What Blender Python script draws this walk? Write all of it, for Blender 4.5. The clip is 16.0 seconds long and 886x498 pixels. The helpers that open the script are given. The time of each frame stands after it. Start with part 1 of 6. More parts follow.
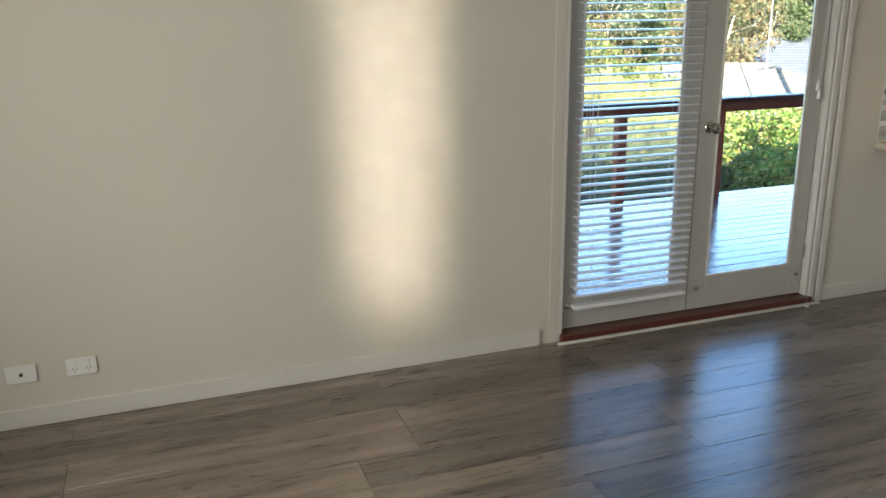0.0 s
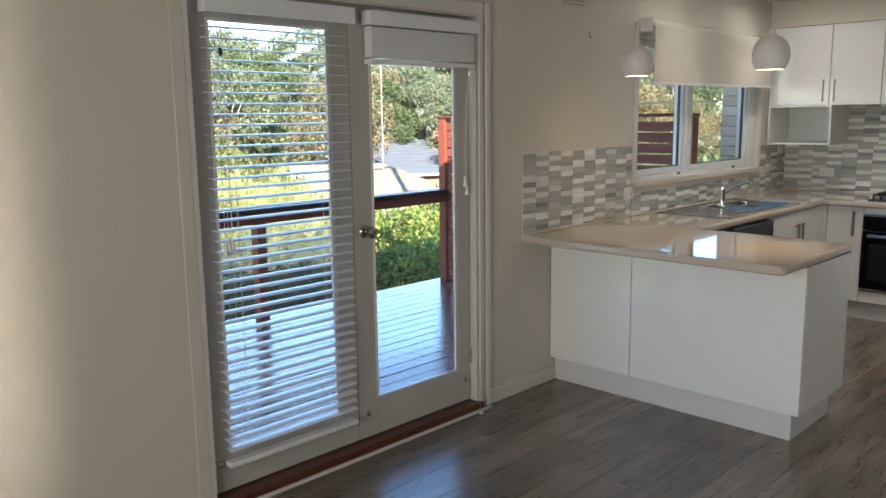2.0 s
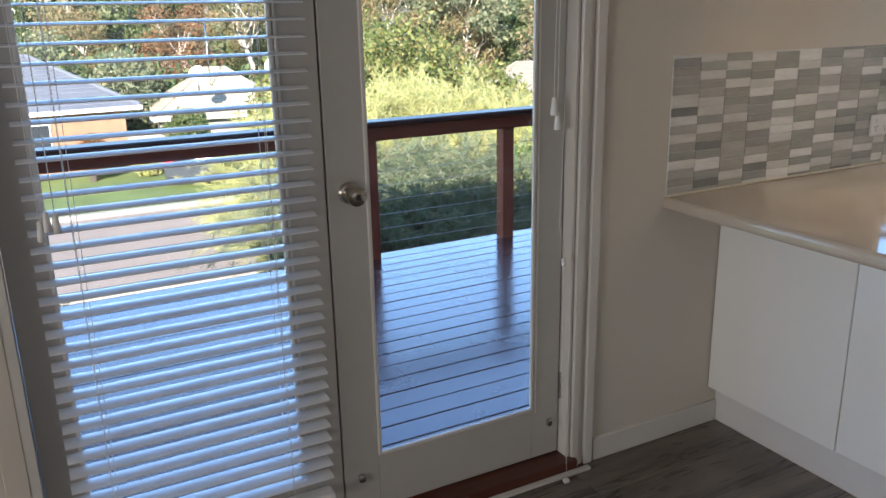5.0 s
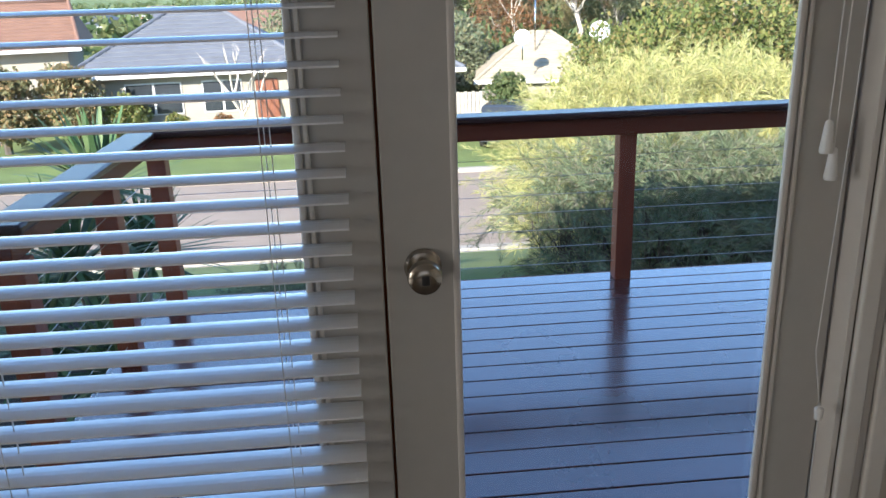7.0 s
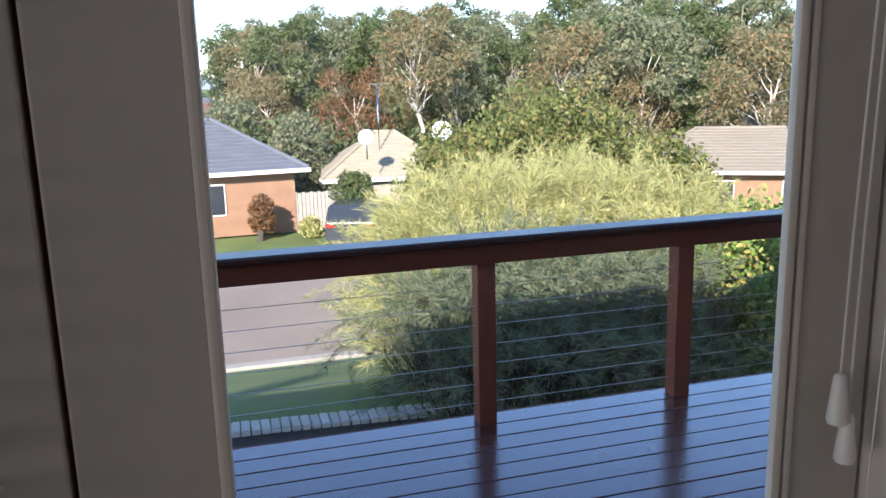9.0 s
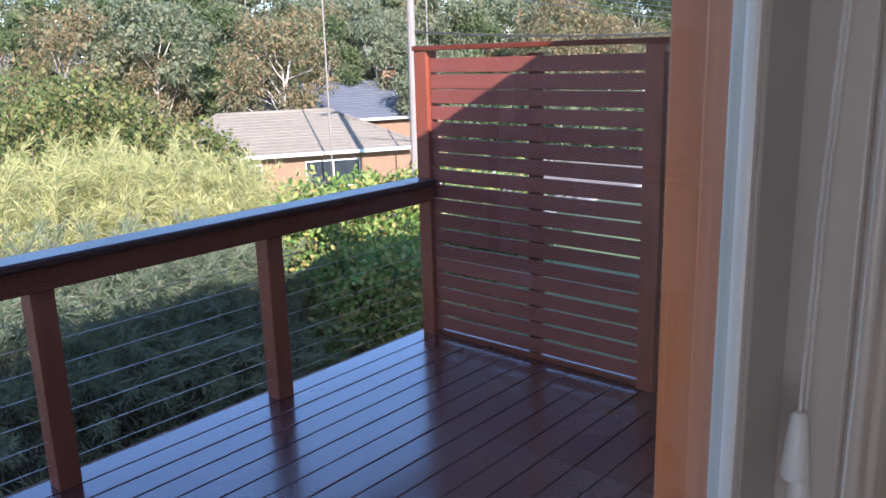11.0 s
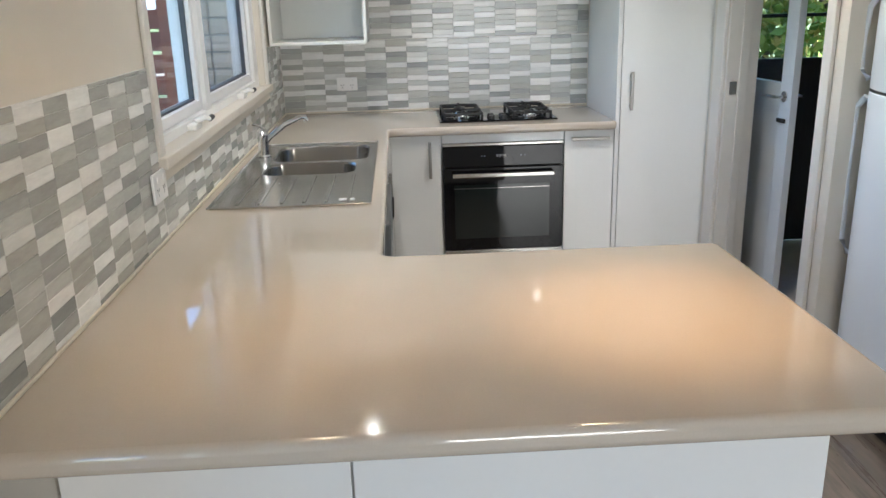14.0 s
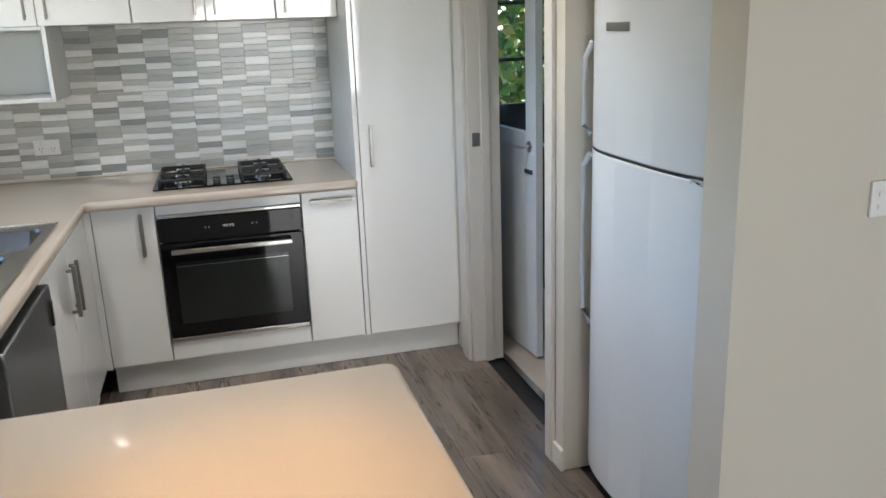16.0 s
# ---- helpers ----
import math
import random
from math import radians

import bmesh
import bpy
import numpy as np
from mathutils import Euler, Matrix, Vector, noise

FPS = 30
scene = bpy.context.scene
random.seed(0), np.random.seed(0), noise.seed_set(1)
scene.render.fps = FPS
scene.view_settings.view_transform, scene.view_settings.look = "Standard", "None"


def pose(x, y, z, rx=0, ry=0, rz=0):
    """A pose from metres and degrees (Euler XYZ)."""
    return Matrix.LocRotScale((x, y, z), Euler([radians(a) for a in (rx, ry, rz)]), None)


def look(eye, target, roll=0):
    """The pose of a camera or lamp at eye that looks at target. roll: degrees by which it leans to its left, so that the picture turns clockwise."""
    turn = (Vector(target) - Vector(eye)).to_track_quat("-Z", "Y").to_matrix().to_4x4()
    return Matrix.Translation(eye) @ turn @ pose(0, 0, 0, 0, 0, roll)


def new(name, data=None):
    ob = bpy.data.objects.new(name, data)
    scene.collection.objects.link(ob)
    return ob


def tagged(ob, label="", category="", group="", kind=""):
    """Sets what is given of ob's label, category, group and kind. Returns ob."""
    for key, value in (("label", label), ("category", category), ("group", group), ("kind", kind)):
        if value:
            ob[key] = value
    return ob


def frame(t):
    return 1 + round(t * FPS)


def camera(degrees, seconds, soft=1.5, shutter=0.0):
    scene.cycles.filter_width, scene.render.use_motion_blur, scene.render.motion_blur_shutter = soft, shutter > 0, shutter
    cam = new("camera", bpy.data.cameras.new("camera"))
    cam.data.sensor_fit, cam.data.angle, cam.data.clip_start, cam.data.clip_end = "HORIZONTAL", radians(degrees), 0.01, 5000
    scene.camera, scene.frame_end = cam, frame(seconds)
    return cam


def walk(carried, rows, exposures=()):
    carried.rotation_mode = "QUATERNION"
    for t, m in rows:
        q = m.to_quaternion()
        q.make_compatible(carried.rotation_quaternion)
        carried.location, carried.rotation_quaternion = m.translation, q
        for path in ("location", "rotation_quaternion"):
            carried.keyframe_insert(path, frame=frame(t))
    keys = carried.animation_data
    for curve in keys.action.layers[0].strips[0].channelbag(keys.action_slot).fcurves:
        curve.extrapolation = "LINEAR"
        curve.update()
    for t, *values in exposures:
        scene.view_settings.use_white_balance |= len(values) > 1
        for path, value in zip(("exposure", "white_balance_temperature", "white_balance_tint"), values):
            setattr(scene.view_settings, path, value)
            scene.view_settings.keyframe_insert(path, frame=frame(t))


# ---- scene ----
cam = camera(57.7, 16.0)
PATH = [
    (0, (-1.83, -3.413, 1.619), (-1.191, -1.603, 1.059), -0.8),
    (0.5, (-1.787, -3.273, 1.585), (-0.905, -1.535, 1.137), 0.1),
    (1, (-1.766, -3.145, 1.557), (-0.652, -1.517, 1.227), -0.4),
    (1.5, (-1.689, -2.973, 1.567), (-0.388, -1.488, 1.248), -0.7),
    (2, (-1.506, -2.785, 1.563), (-0.099, -1.402, 1.236), -0.7),
    (2.5, (-1.312, -2.614, 1.547), (0.091, -1.236, 1.183), -1.4),
    (3, (-1.075, -2.422, 1.53), (0.275, -0.991, 1.171), -2.2),
    (3.5, (-0.789, -2.321, 1.509), (0.461, -0.799, 1.163), -2.3),
    (4, (-0.473, -2.24, 1.531), (0.629, -0.62, 1.13), -1.7),
    (6.5, (0.664, -1.376, 1.458), (1.134, 0.433, 0.746), -1.5),
    (7, (0.786, -1.200, 1.480), (0.941, 0.692, 0.853), -1.8),
    (7.5, (0.838, -1.077, 1.517), (0.767, 0.856, 1.008), -2.0),
    (8, (0.868, -0.955, 1.555), (0.953, 0.996, 1.120), -2.0),
    (10.5, (0.955, -0.183, 1.538), (2.187, 1.329, 1.097), -1.1),
    (11, (0.928, -0.154, 1.518), (2.391, 1.124, 1.045), -1.7),
    (11.5, (0.952, -0.171, 1.523), (2.576, 0.882, 1.021), -2.2),
    (12, (0.989, -0.212, 1.545), (2.732, 0.616, 1.02), -1.2),
    (12.5, (0.983, -0.318, 1.553), (2.803, 0.295, 0.997), -1.1),
    (13, (0.956, -0.454, 1.53), (2.821, -0.035, 0.942), -1.6),
    (13.5, (0.933, -0.566, 1.521), (2.835, -0.397, 0.925), -1.4),
    (14, (0.907, -0.655, 1.51), (2.813, -0.748, 0.914), -1.6),
    (14.5, (0.933, -0.741, 1.52), (2.798, -1.097, 0.892), -1.3),
    (15, (1.012, -0.834, 1.526), (2.828, -1.384, 0.893), -0.8),
    (15.5, (1.171, -1.001, 1.534), (2.981, -1.617, 0.95), -1.2),
    (16, (1.333, -1.145, 1.551), (3.191, -1.658, 1.017), -2.1),
]
EXPOSURES = [(0, 2.55, 5950, 6), (1, 2.3, 5950, 8), (2.5, 2.15, 5980, 11), (4, 2.05, 5900, 15), (6.5, 1.85, 5900, 13), (7.2, 1.72, 5950, 13), (8, 1.45, 6050, 15),
             (10.5, 1.4, 5550, 23), (11.5, 1.65, 5450, 24), (12.2, 2.0, 5250, 21), (13, 2.6, 5600, 12), (14.5, 2.8, 5650, 9), (16, 2.75, 5650, 9)]
walk(cam, [(t, look(eye, target, roll)) for t, eye, target, roll in PATH], EXPOSURES)

# ---- world, sun, large lights ----
world = bpy.data.worlds.new("sky_world")
scene.world = world
world.use_nodes = True
wn = world.node_tree.nodes
sky = wn.new("ShaderNodeTexSky")
sky.sky_type = "NISHITA"
sky.sun_disc = False
SUN_WAY = Vector((0.45, 0.80, -0.44)).normalized()
sky.sun_elevation = math.asin(-SUN_WAY.z)
sky.sun_rotation = math.atan2(-SUN_WAY.x, -SUN_WAY.y)
sky.air_density, sky.dust_density, sky.ozone_density = 1.0, 0.1, 3.0
wn["Background"].inputs["Strength"].default_value = 0.15
world.node_tree.links.new(sky.outputs[0], wn["Background"].inputs["Color"])

sun = new("sun", bpy.data.lights.new("sun", "SUN"))
sun.data.energy, sun.data.angle, sun.data.color = 5.0, radians(0.5), (1.0, 0.91, 0.78)
sun.matrix_world = look((0, 0, 20), Vector((0, 0, 20)) + SUN_WAY)


def area(name, eye, target, w, h, watts, color, spread=180):
    lamp = new(name, bpy.data.lights.new(name, "AREA"))
    lamp.data.shape, lamp.data.size, lamp.data.size_y = "RECTANGLE", w, h
    lamp.data.energy, lamp.data.color, lamp.data.spread = watts, color, radians(spread)
    lamp.matrix_world = look(eye, target)
    return lamp


# fill lamps added for room daylight, at unseen windows that opaque panels close
area("west_fill_light", (-3.95, -2.2, 1.35), (0, -2.2, 1.2), 2.3, 1.5, 12, (1.0, 0.92, 0.80), 125)
area("south_fill_light", (0.6, -5.55, 1.4), (0.6, 0, 1.2), 2.6, 1.5, 2.0, (0.93, 0.96, 1.0))
# narrow lamp added to lay the soft streak on the north wall
area("wall_streak_light", (-2.5, -5.5, 1.35), (-0.86, 0, 1.36), 0.14, 2.1, 0.5, (1.0, 0.84, 0.64), 7)

# ---- materials ----


def mat(name, color, rough=0.5, metal=0.0, var=0.12, scale=6.0, bump=0.0, fine=60.0, stretch=(1, 1, 1), spec=0.5, coat=0.0,
        piece=0.0, island=0.0, transmit=0.0, translucent=0.0):
    m = bpy.data.materials.new(name)
    m.use_nodes = True
    nt = m.node_tree
    n, l = nt.nodes, nt.links
    b = n["Principled BSDF"]
    b.inputs["Roughness"].default_value, b.inputs["Metallic"].default_value = rough, metal
    b.inputs["Specular IOR Level"].default_value, b.inputs["Coat Weight"].default_value = spec, coat
    b.inputs["Transmission Weight"].default_value = transmit
    co = n.new("ShaderNodeTexCoord")
    mp = n.new("ShaderNodeMapping")
    mp.inputs["Scale"].default_value = stretch
    l.new(co.outputs["Object"], mp.inputs["Vector"])
    if piece:
        shift, far_ = n.new("ShaderNodeObjectInfo"), n.new("ShaderNodeMath")
        far_.operation = "MULTIPLY"
        far_.inputs[1].default_value = 53.0
        l.new(shift.outputs["Random"], far_.inputs[0]), l.new(far_.outputs[0], mp.inputs["Location"])
    a, c = n.new("ShaderNodeTexNoise"), n.new("ShaderNodeTexNoise")
    for tex, s in ((a, scale), (c, fine)):
        tex.inputs["Scale"].default_value, tex.inputs["Detail"].default_value = s, 5
        l.new(mp.outputs[0], tex.inputs["Vector"])
    mix = n.new("ShaderNodeMath")
    mix.operation = "MULTIPLY_ADD"
    l.new(c.outputs["Fac"], mix.inputs[0])
    mix.inputs[1].default_value = 0.5
    l.new(a.outputs["Fac"], mix.inputs[2])
    last = mix.outputs[0]
    for amount, kind in ((piece, "ShaderNodeObjectInfo"), (island, "ShaderNodeNewGeometry")):
        if amount:
            own, add = n.new(kind), n.new("ShaderNodeMath")
            add.operation = "MULTIPLY_ADD"
            l.new(own.outputs["Random" if piece and kind == "ShaderNodeObjectInfo" else "Random Per Island"], add.inputs[0])
            add.inputs[1].default_value = amount
            l.new(last, add.inputs[2])
            last = add.outputs[0]
    ramp = n.new("ShaderNodeMapRange")
    ramp.inputs["From Min"].default_value, ramp.inputs["From Max"].default_value = 0.45, 1.05 + piece + island
    ramp.inputs["To Min"].default_value, ramp.inputs["To Max"].default_value = 1 - var, 1 + var
    l.new(last, ramp.inputs["Value"])
    hue = n.new("ShaderNodeMix")
    hue.data_type, hue.blend_type = "RGBA", "MULTIPLY"
    hue.inputs["Factor"].default_value = 1.0
    hue.inputs["A"].default_value = (*color, 1)
    l.new(ramp.outputs[0], hue.inputs["B"])
    l.new(hue.outputs["Result"], b.inputs["Base Color"])
    if bump:
        bp = n.new("ShaderNodeBump")
        bp.inputs["Strength"].default_value, bp.inputs["Distance"].default_value = bump, 0.004
        l.new(mix.outputs[0], bp.inputs["Height"])
        l.new(bp.outputs[0], b.inputs["Normal"])
    if translucent:
        tr, ms, out = n.new("ShaderNodeBsdfTranslucent"), n.new("ShaderNodeMixShader"), n["Material Output"]
        l.new(hue.outputs["Result"], tr.inputs["Color"])
        ms.inputs[0].default_value = translucent
        l.new(b.outputs[0], ms.inputs[1]), l.new(tr.outputs[0], ms.inputs[2]), l.new(ms.outputs[0], out.inputs["Surface"])
    return m


def glow(name, color, strength):
    m = mat(name, color, 0.4)
    b = m.node_tree.nodes["Principled BSDF"]
    b.inputs["Emission Color"].default_value, b.inputs["Emission Strength"].default_value = (*color, 1), strength
    return m


def palette(m, colors, attr="ObjectInfo"):
    """Gives each piece one of a few colours of its own."""
    nt = m.node_tree
    own = nt.nodes.new("ShaderNodeObjectInfo" if attr == "ObjectInfo" else "ShaderNodeNewGeometry")
    ramp = nt.nodes.new("ShaderNodeValToRGB")
    ramp.color_ramp.interpolation = "CONSTANT"
    while len(ramp.color_ramp.elements) < len(colors):
        ramp.color_ramp.elements.new(0.5)
    for i, (e, c) in enumerate(zip(ramp.color_ramp.elements, colors)):
        e.position, e.color = i / len(colors), (*c, 1)
    nt.links.new(own.outputs["Random" if attr == "ObjectInfo" else "Random Per Island"], ramp.inputs[0])
    mixes = [x for x in nt.nodes if x.bl_idname == "ShaderNodeMix"]
    nt.links.new(ramp.outputs[0], mixes[0].inputs["A"])
    return m


M_WALL = mat("wall_paint", (0.62, 0.575, 0.495), 0.62, var=0.03, scale=1.5, bump=0.03, fine=180)
M_CEIL = mat("ceiling_paint", (0.70, 0.67, 0.62), 0.8, var=0.03, scale=2)
M_TRIM = mat("trim_paint", (0.66, 0.63, 0.58), 0.35, var=0.04, scale=3, fine=40, bump=0.03)
# trim cream taken darker: the backlit leaves' shade is put into the colour
M_DOOR = mat("shaded_door_paint", (0.48, 0.465, 0.43), 0.38, var=0.05, scale=3, fine=40, bump=0.03)
M_WHITE = mat("white_gloss_laminate", (0.83, 0.83, 0.81), 0.05, var=0.015, scale=2, coat=0.3)
M_CARCASS = mat("white_carcass_board", (0.72, 0.72, 0.68), 0.4, var=0.02)
M_KICK = mat("white_kickboard", (0.70, 0.70, 0.69), 0.3, var=0.03)
M_BENCH = mat("cream_stone_benchtop", (0.53, 0.46, 0.375), 0.06, var=0.05, scale=1.2, fine=220, coat=0.4)
M_STEEL = mat("brushed_steel", (0.56, 0.55, 0.53), 0.17, 1.0, var=0.08, scale=3, fine=120, stretch=(1, 14, 1))
# darker than the sink top's steel: the bowls' inner shade is in this colour
M_BOWL = mat("shade_darkened_steel", (0.30, 0.29, 0.27), 0.22, 1.0, var=0.08, scale=6, fine=150)
M_CHROME = mat("chrome", (0.8, 0.8, 0.8), 0.07, 1.0, var=0.03)
M_NICKEL = mat("aged_nickel", (0.42, 0.38, 0.32), 0.2, 1.0, var=0.15, scale=20)
M_BLACKGLASS = mat("black_glass", (0.004, 0.004, 0.005), 0.04, var=0.02, spec=0.35)
M_OVENPANE = mat("oven_pane_glass", (0.014, 0.018, 0.017), 0.04, var=0.02)
M_IRON = mat("black_cast_iron", (0.012, 0.012, 0.012), 0.5, var=0.2, scale=40, bump=0.2)
M_PLASTIC = mat("white_plastic", (0.78, 0.77, 0.74), 0.3, var=0.02)
M_DARKPLASTIC = mat("dark_plastic", (0.03, 0.028, 0.026), 0.4)
M_SLAT = mat("white_blind_slat", (0.88, 0.89, 0.90), 0.2, var=0.02, scale=8, coat=0.5, translucent=0.12)
M_CORD = mat("white_cord", (0.70, 0.69, 0.66), 0.7, bump=0.3, fine=800)
M_FRIDGE = mat("white_fridge_enamel", (0.74, 0.77, 0.80), 0.26, var=0.012, scale=3, bump=0.05, fine=420)
M_GREYSEAL = mat("grey_rubber_seal", (0.22, 0.24, 0.26), 0.5)
M_DARKWOOD = mat("dark_stained_sill", (0.085, 0.022, 0.012), 0.35, var=0.25, scale=5, fine=60, stretch=(1, 12, 12), bump=0.1)
M_CEDAR = mat("orange_cedar", (0.48, 0.15, 0.05), 0.4, var=0.2, scale=4, fine=50, stretch=(9, 9, 0.7), bump=0.08)
M_REDWOOD = mat("red_stained_timber", (0.23, 0.058, 0.030), 0.42, spec=0.25, var=0.22, scale=4, fine=45, stretch=(6, 6, 0.8), bump=0.12)
M_SCREEN = mat("dark_stained_slat_timber", (0.20, 0.058, 0.040), 0.48, spec=0.2, var=0.3, scale=4, fine=45, stretch=(8, 0.8, 8), bump=0.12, piece=0.5)
M_RAIL = mat("dark_stained_rail_timber", (0.13, 0.030, 0.015), 0.42, spec=0.15, var=0.25, scale=4, fine=45, stretch=(0.8, 8, 8), bump=0.12)
M_CAP = mat("wet_dark_rail_cap_timber", (0.035, 0.011, 0.008), 0.3, spec=0.3, var=0.3, scale=5, fine=70, stretch=(0.8, 8, 8), bump=0.1)
M_HANDLE = mat("satin_nickel_handle", (0.34, 0.325, 0.30), 0.32, 1.0, var=0.06, scale=9)
M_WIRE = mat("steel_wire", (0.45, 0.45, 0.45), 0.3, 1.0)
M_BLINDFABRIC = mat("cream_blind_fabric", (0.56, 0.52, 0.45), 0.85, var=0.04, scale=3, fine=300, bump=0.1)
M_WINFRAME = mat("white_window_frame", (0.74, 0.74, 0.73), 0.35, var=0.02)
M_BLUESEAL = mat("dark_window_seal", (0.03, 0.035, 0.045), 0.4)
M_GROUT = mat("pale_grout", (0.66, 0.65, 0.62), 0.8, var=0.06, scale=30)
def tile_material(name, colors):
    return palette(mat(name, (0.5, 0.5, 0.5), 0.22, var=0.14, scale=9, fine=40, stretch=(1, 1, 5), bump=0.04, piece=0.05), colors)


M_TILES = [tile_material("pale_stone_tile", [(0.72, 0.72, 0.69), (0.82, 0.82, 0.79), (0.66, 0.66, 0.62), (0.77, 0.76, 0.72)]),
           tile_material("grey_stone_tile", [(0.39, 0.395, 0.36), (0.44, 0.44, 0.405), (0.26, 0.27, 0.255), (0.48, 0.48, 0.445), (0.41, 0.40, 0.355), (0.35, 0.355, 0.33)])]
M_BRICK = palette(mat("grey_brick", (0.4, 0.4, 0.4), 0.85, var=0.15, scale=25, bump=0.3),
                  [(0.60, 0.50, 0.38), (0.66, 0.56, 0.44), (0.54, 0.45, 0.34), (0.62, 0.51, 0.38)])
M_MORTAR = mat("mortar", (0.33, 0.31, 0.28), 0.9, var=0.1, scale=30)


def glass_material():
    """Thin window glass: it lets light straight through and mirrors by its gloss."""
    m = bpy.data.materials.new("window_glass")
    m.use_nodes = True
    n, l = m.node_tree.nodes, m.node_tree.links
    n.remove(n["Principled BSDF"])
    clear, gloss, mx, lw, pw, sc_ = (n.new(k) for k in ("ShaderNodeBsdfTransparent", "ShaderNodeBsdfGlossy", "ShaderNodeMixShader", "ShaderNodeLayerWeight",
                                                        "ShaderNodeMath", "ShaderNodeMath"))
    clear.inputs[0].default_value = (0.96, 0.975, 0.97, 1)
    gloss.inputs["Roughness"].default_value = 0.01
    lw.inputs["Blend"].default_value = 0.5
    pw.operation, sc_.operation = "POWER", "MULTIPLY_ADD"
    pw.inputs[1].default_value, sc_.inputs[1].default_value, sc_.inputs[2].default_value = 5.0, 0.6, 0.02
    l.new(lw.outputs["Facing"], pw.inputs[0]), l.new(pw.outputs[0], sc_.inputs[0]), l.new(sc_.outputs[0], mx.inputs[0])
    l.new(clear.outputs[0], mx.inputs[1]), l.new(gloss.outputs[0], mx.inputs[2])
    l.new(mx.outputs[0], n["Material Output"].inputs[0])
    return m


M_GLASS = glass_material()


def plank_material():
    """Grey-brown oak laminate: each plank has its own tone, with long grain and dark cathedral figures."""
    m = bpy.data.materials.new("oak_laminate")
    m.use_nodes = True
    n, l = m.node_tree.nodes, m.node_tree.links
    b = n["Principled BSDF"]
    co, own, mp = n.new("ShaderNodeTexCoord"), n.new("ShaderNodeObjectInfo"), n.new("ShaderNodeMapping")
    off = n.new("ShaderNodeCombineXYZ")
    mul = n.new("ShaderNodeMath")
    mul.operation = "MULTIPLY"
    mul.inputs[1].default_value = 37.0
    l.new(own.outputs["Random"], mul.inputs[0])
    for i in range(3):
        l.new(mul.outputs[0], off.inputs[i])
    l.new(co.outputs["Object"], mp.inputs["Vector"]), l.new(off.outputs[0], mp.inputs["Location"])
    mp.inputs["Scale"].default_value = (1.0, 9.0, 9.0)
    a, c, w = n.new("ShaderNodeTexNoise"), n.new("ShaderNodeTexNoise"), n.new("ShaderNodeTexNoise")
    for tex, s, d in ((a, 1.6, 6), (c, 14, 4), (w, 3.2, 3)):
        tex.inputs["Scale"].default_value, tex.inputs["Detail"].default_value = s, d
        l.new(mp.outputs[0], tex.inputs["Vector"])
    w.inputs["Distortion"].default_value = 1.6
    ramp = n.new("ShaderNodeValToRGB")
    ramp.color_ramp.elements[0].position, ramp.color_ramp.elements[1].position = 0.30, 0.72
    ramp.color_ramp.elements[0].color, ramp.color_ramp.elements[1].color = (0.066, 0.050, 0.037, 1), (0.235, 0.188, 0.146, 1)
    mix = n.new("ShaderNodeMath")
    mix.operation = "MULTIPLY_ADD"
    l.new(c.outputs["Fac"], mix.inputs[0])
    mix.inputs[1].default_value = 0.35
    l.new(a.outputs["Fac"], mix.inputs[2])
    sub = n.new("ShaderNodeMath")
    sub.operation = "SUBTRACT"
    l.new(mix.outputs[0], sub.inputs[0])
    sub.inputs[1].default_value = 0.17
    l.new(sub.outputs[0], ramp.inputs[0])
    tone, tm = n.new("ShaderNodeMapRange"), n.new("ShaderNodeMix")
    tone.inputs["To Min"].default_value, tone.inputs["To Max"].default_value = 0.72, 1.22
    l.new(own.outputs["Random"], tone.inputs["Value"])
    tm.data_type, tm.blend_type = "RGBA", "MULTIPLY"
    tm.inputs["Factor"].default_value = 1.0
    l.new(ramp.outputs[0], tm.inputs["A"]), l.new(tone.outputs[0], tm.inputs["B"])
    l.new(tm.outputs["Result"], b.inputs["Base Color"])
    rr = n.new("ShaderNodeMapRange")
    rr.inputs["To Min"].default_value, rr.inputs["To Max"].default_value = 0.22, 0.36
    l.new(w.outputs["Fac"], rr.inputs["Value"]), l.new(rr.outputs[0], b.inputs["Roughness"])
    bp = n.new("ShaderNodeBump")
    bp.inputs["Strength"].default_value, bp.inputs["Distance"].default_value = 0.12, 0.003
    l.new(mix.outputs[0], bp.inputs["Height"]), l.new(bp.outputs[0], b.inputs["Normal"])
    b.inputs["Coat Weight"].default_value, b.inputs["Coat Roughness"].default_value = 0.55, 0.25
    return m


M_PLANK = plank_material()


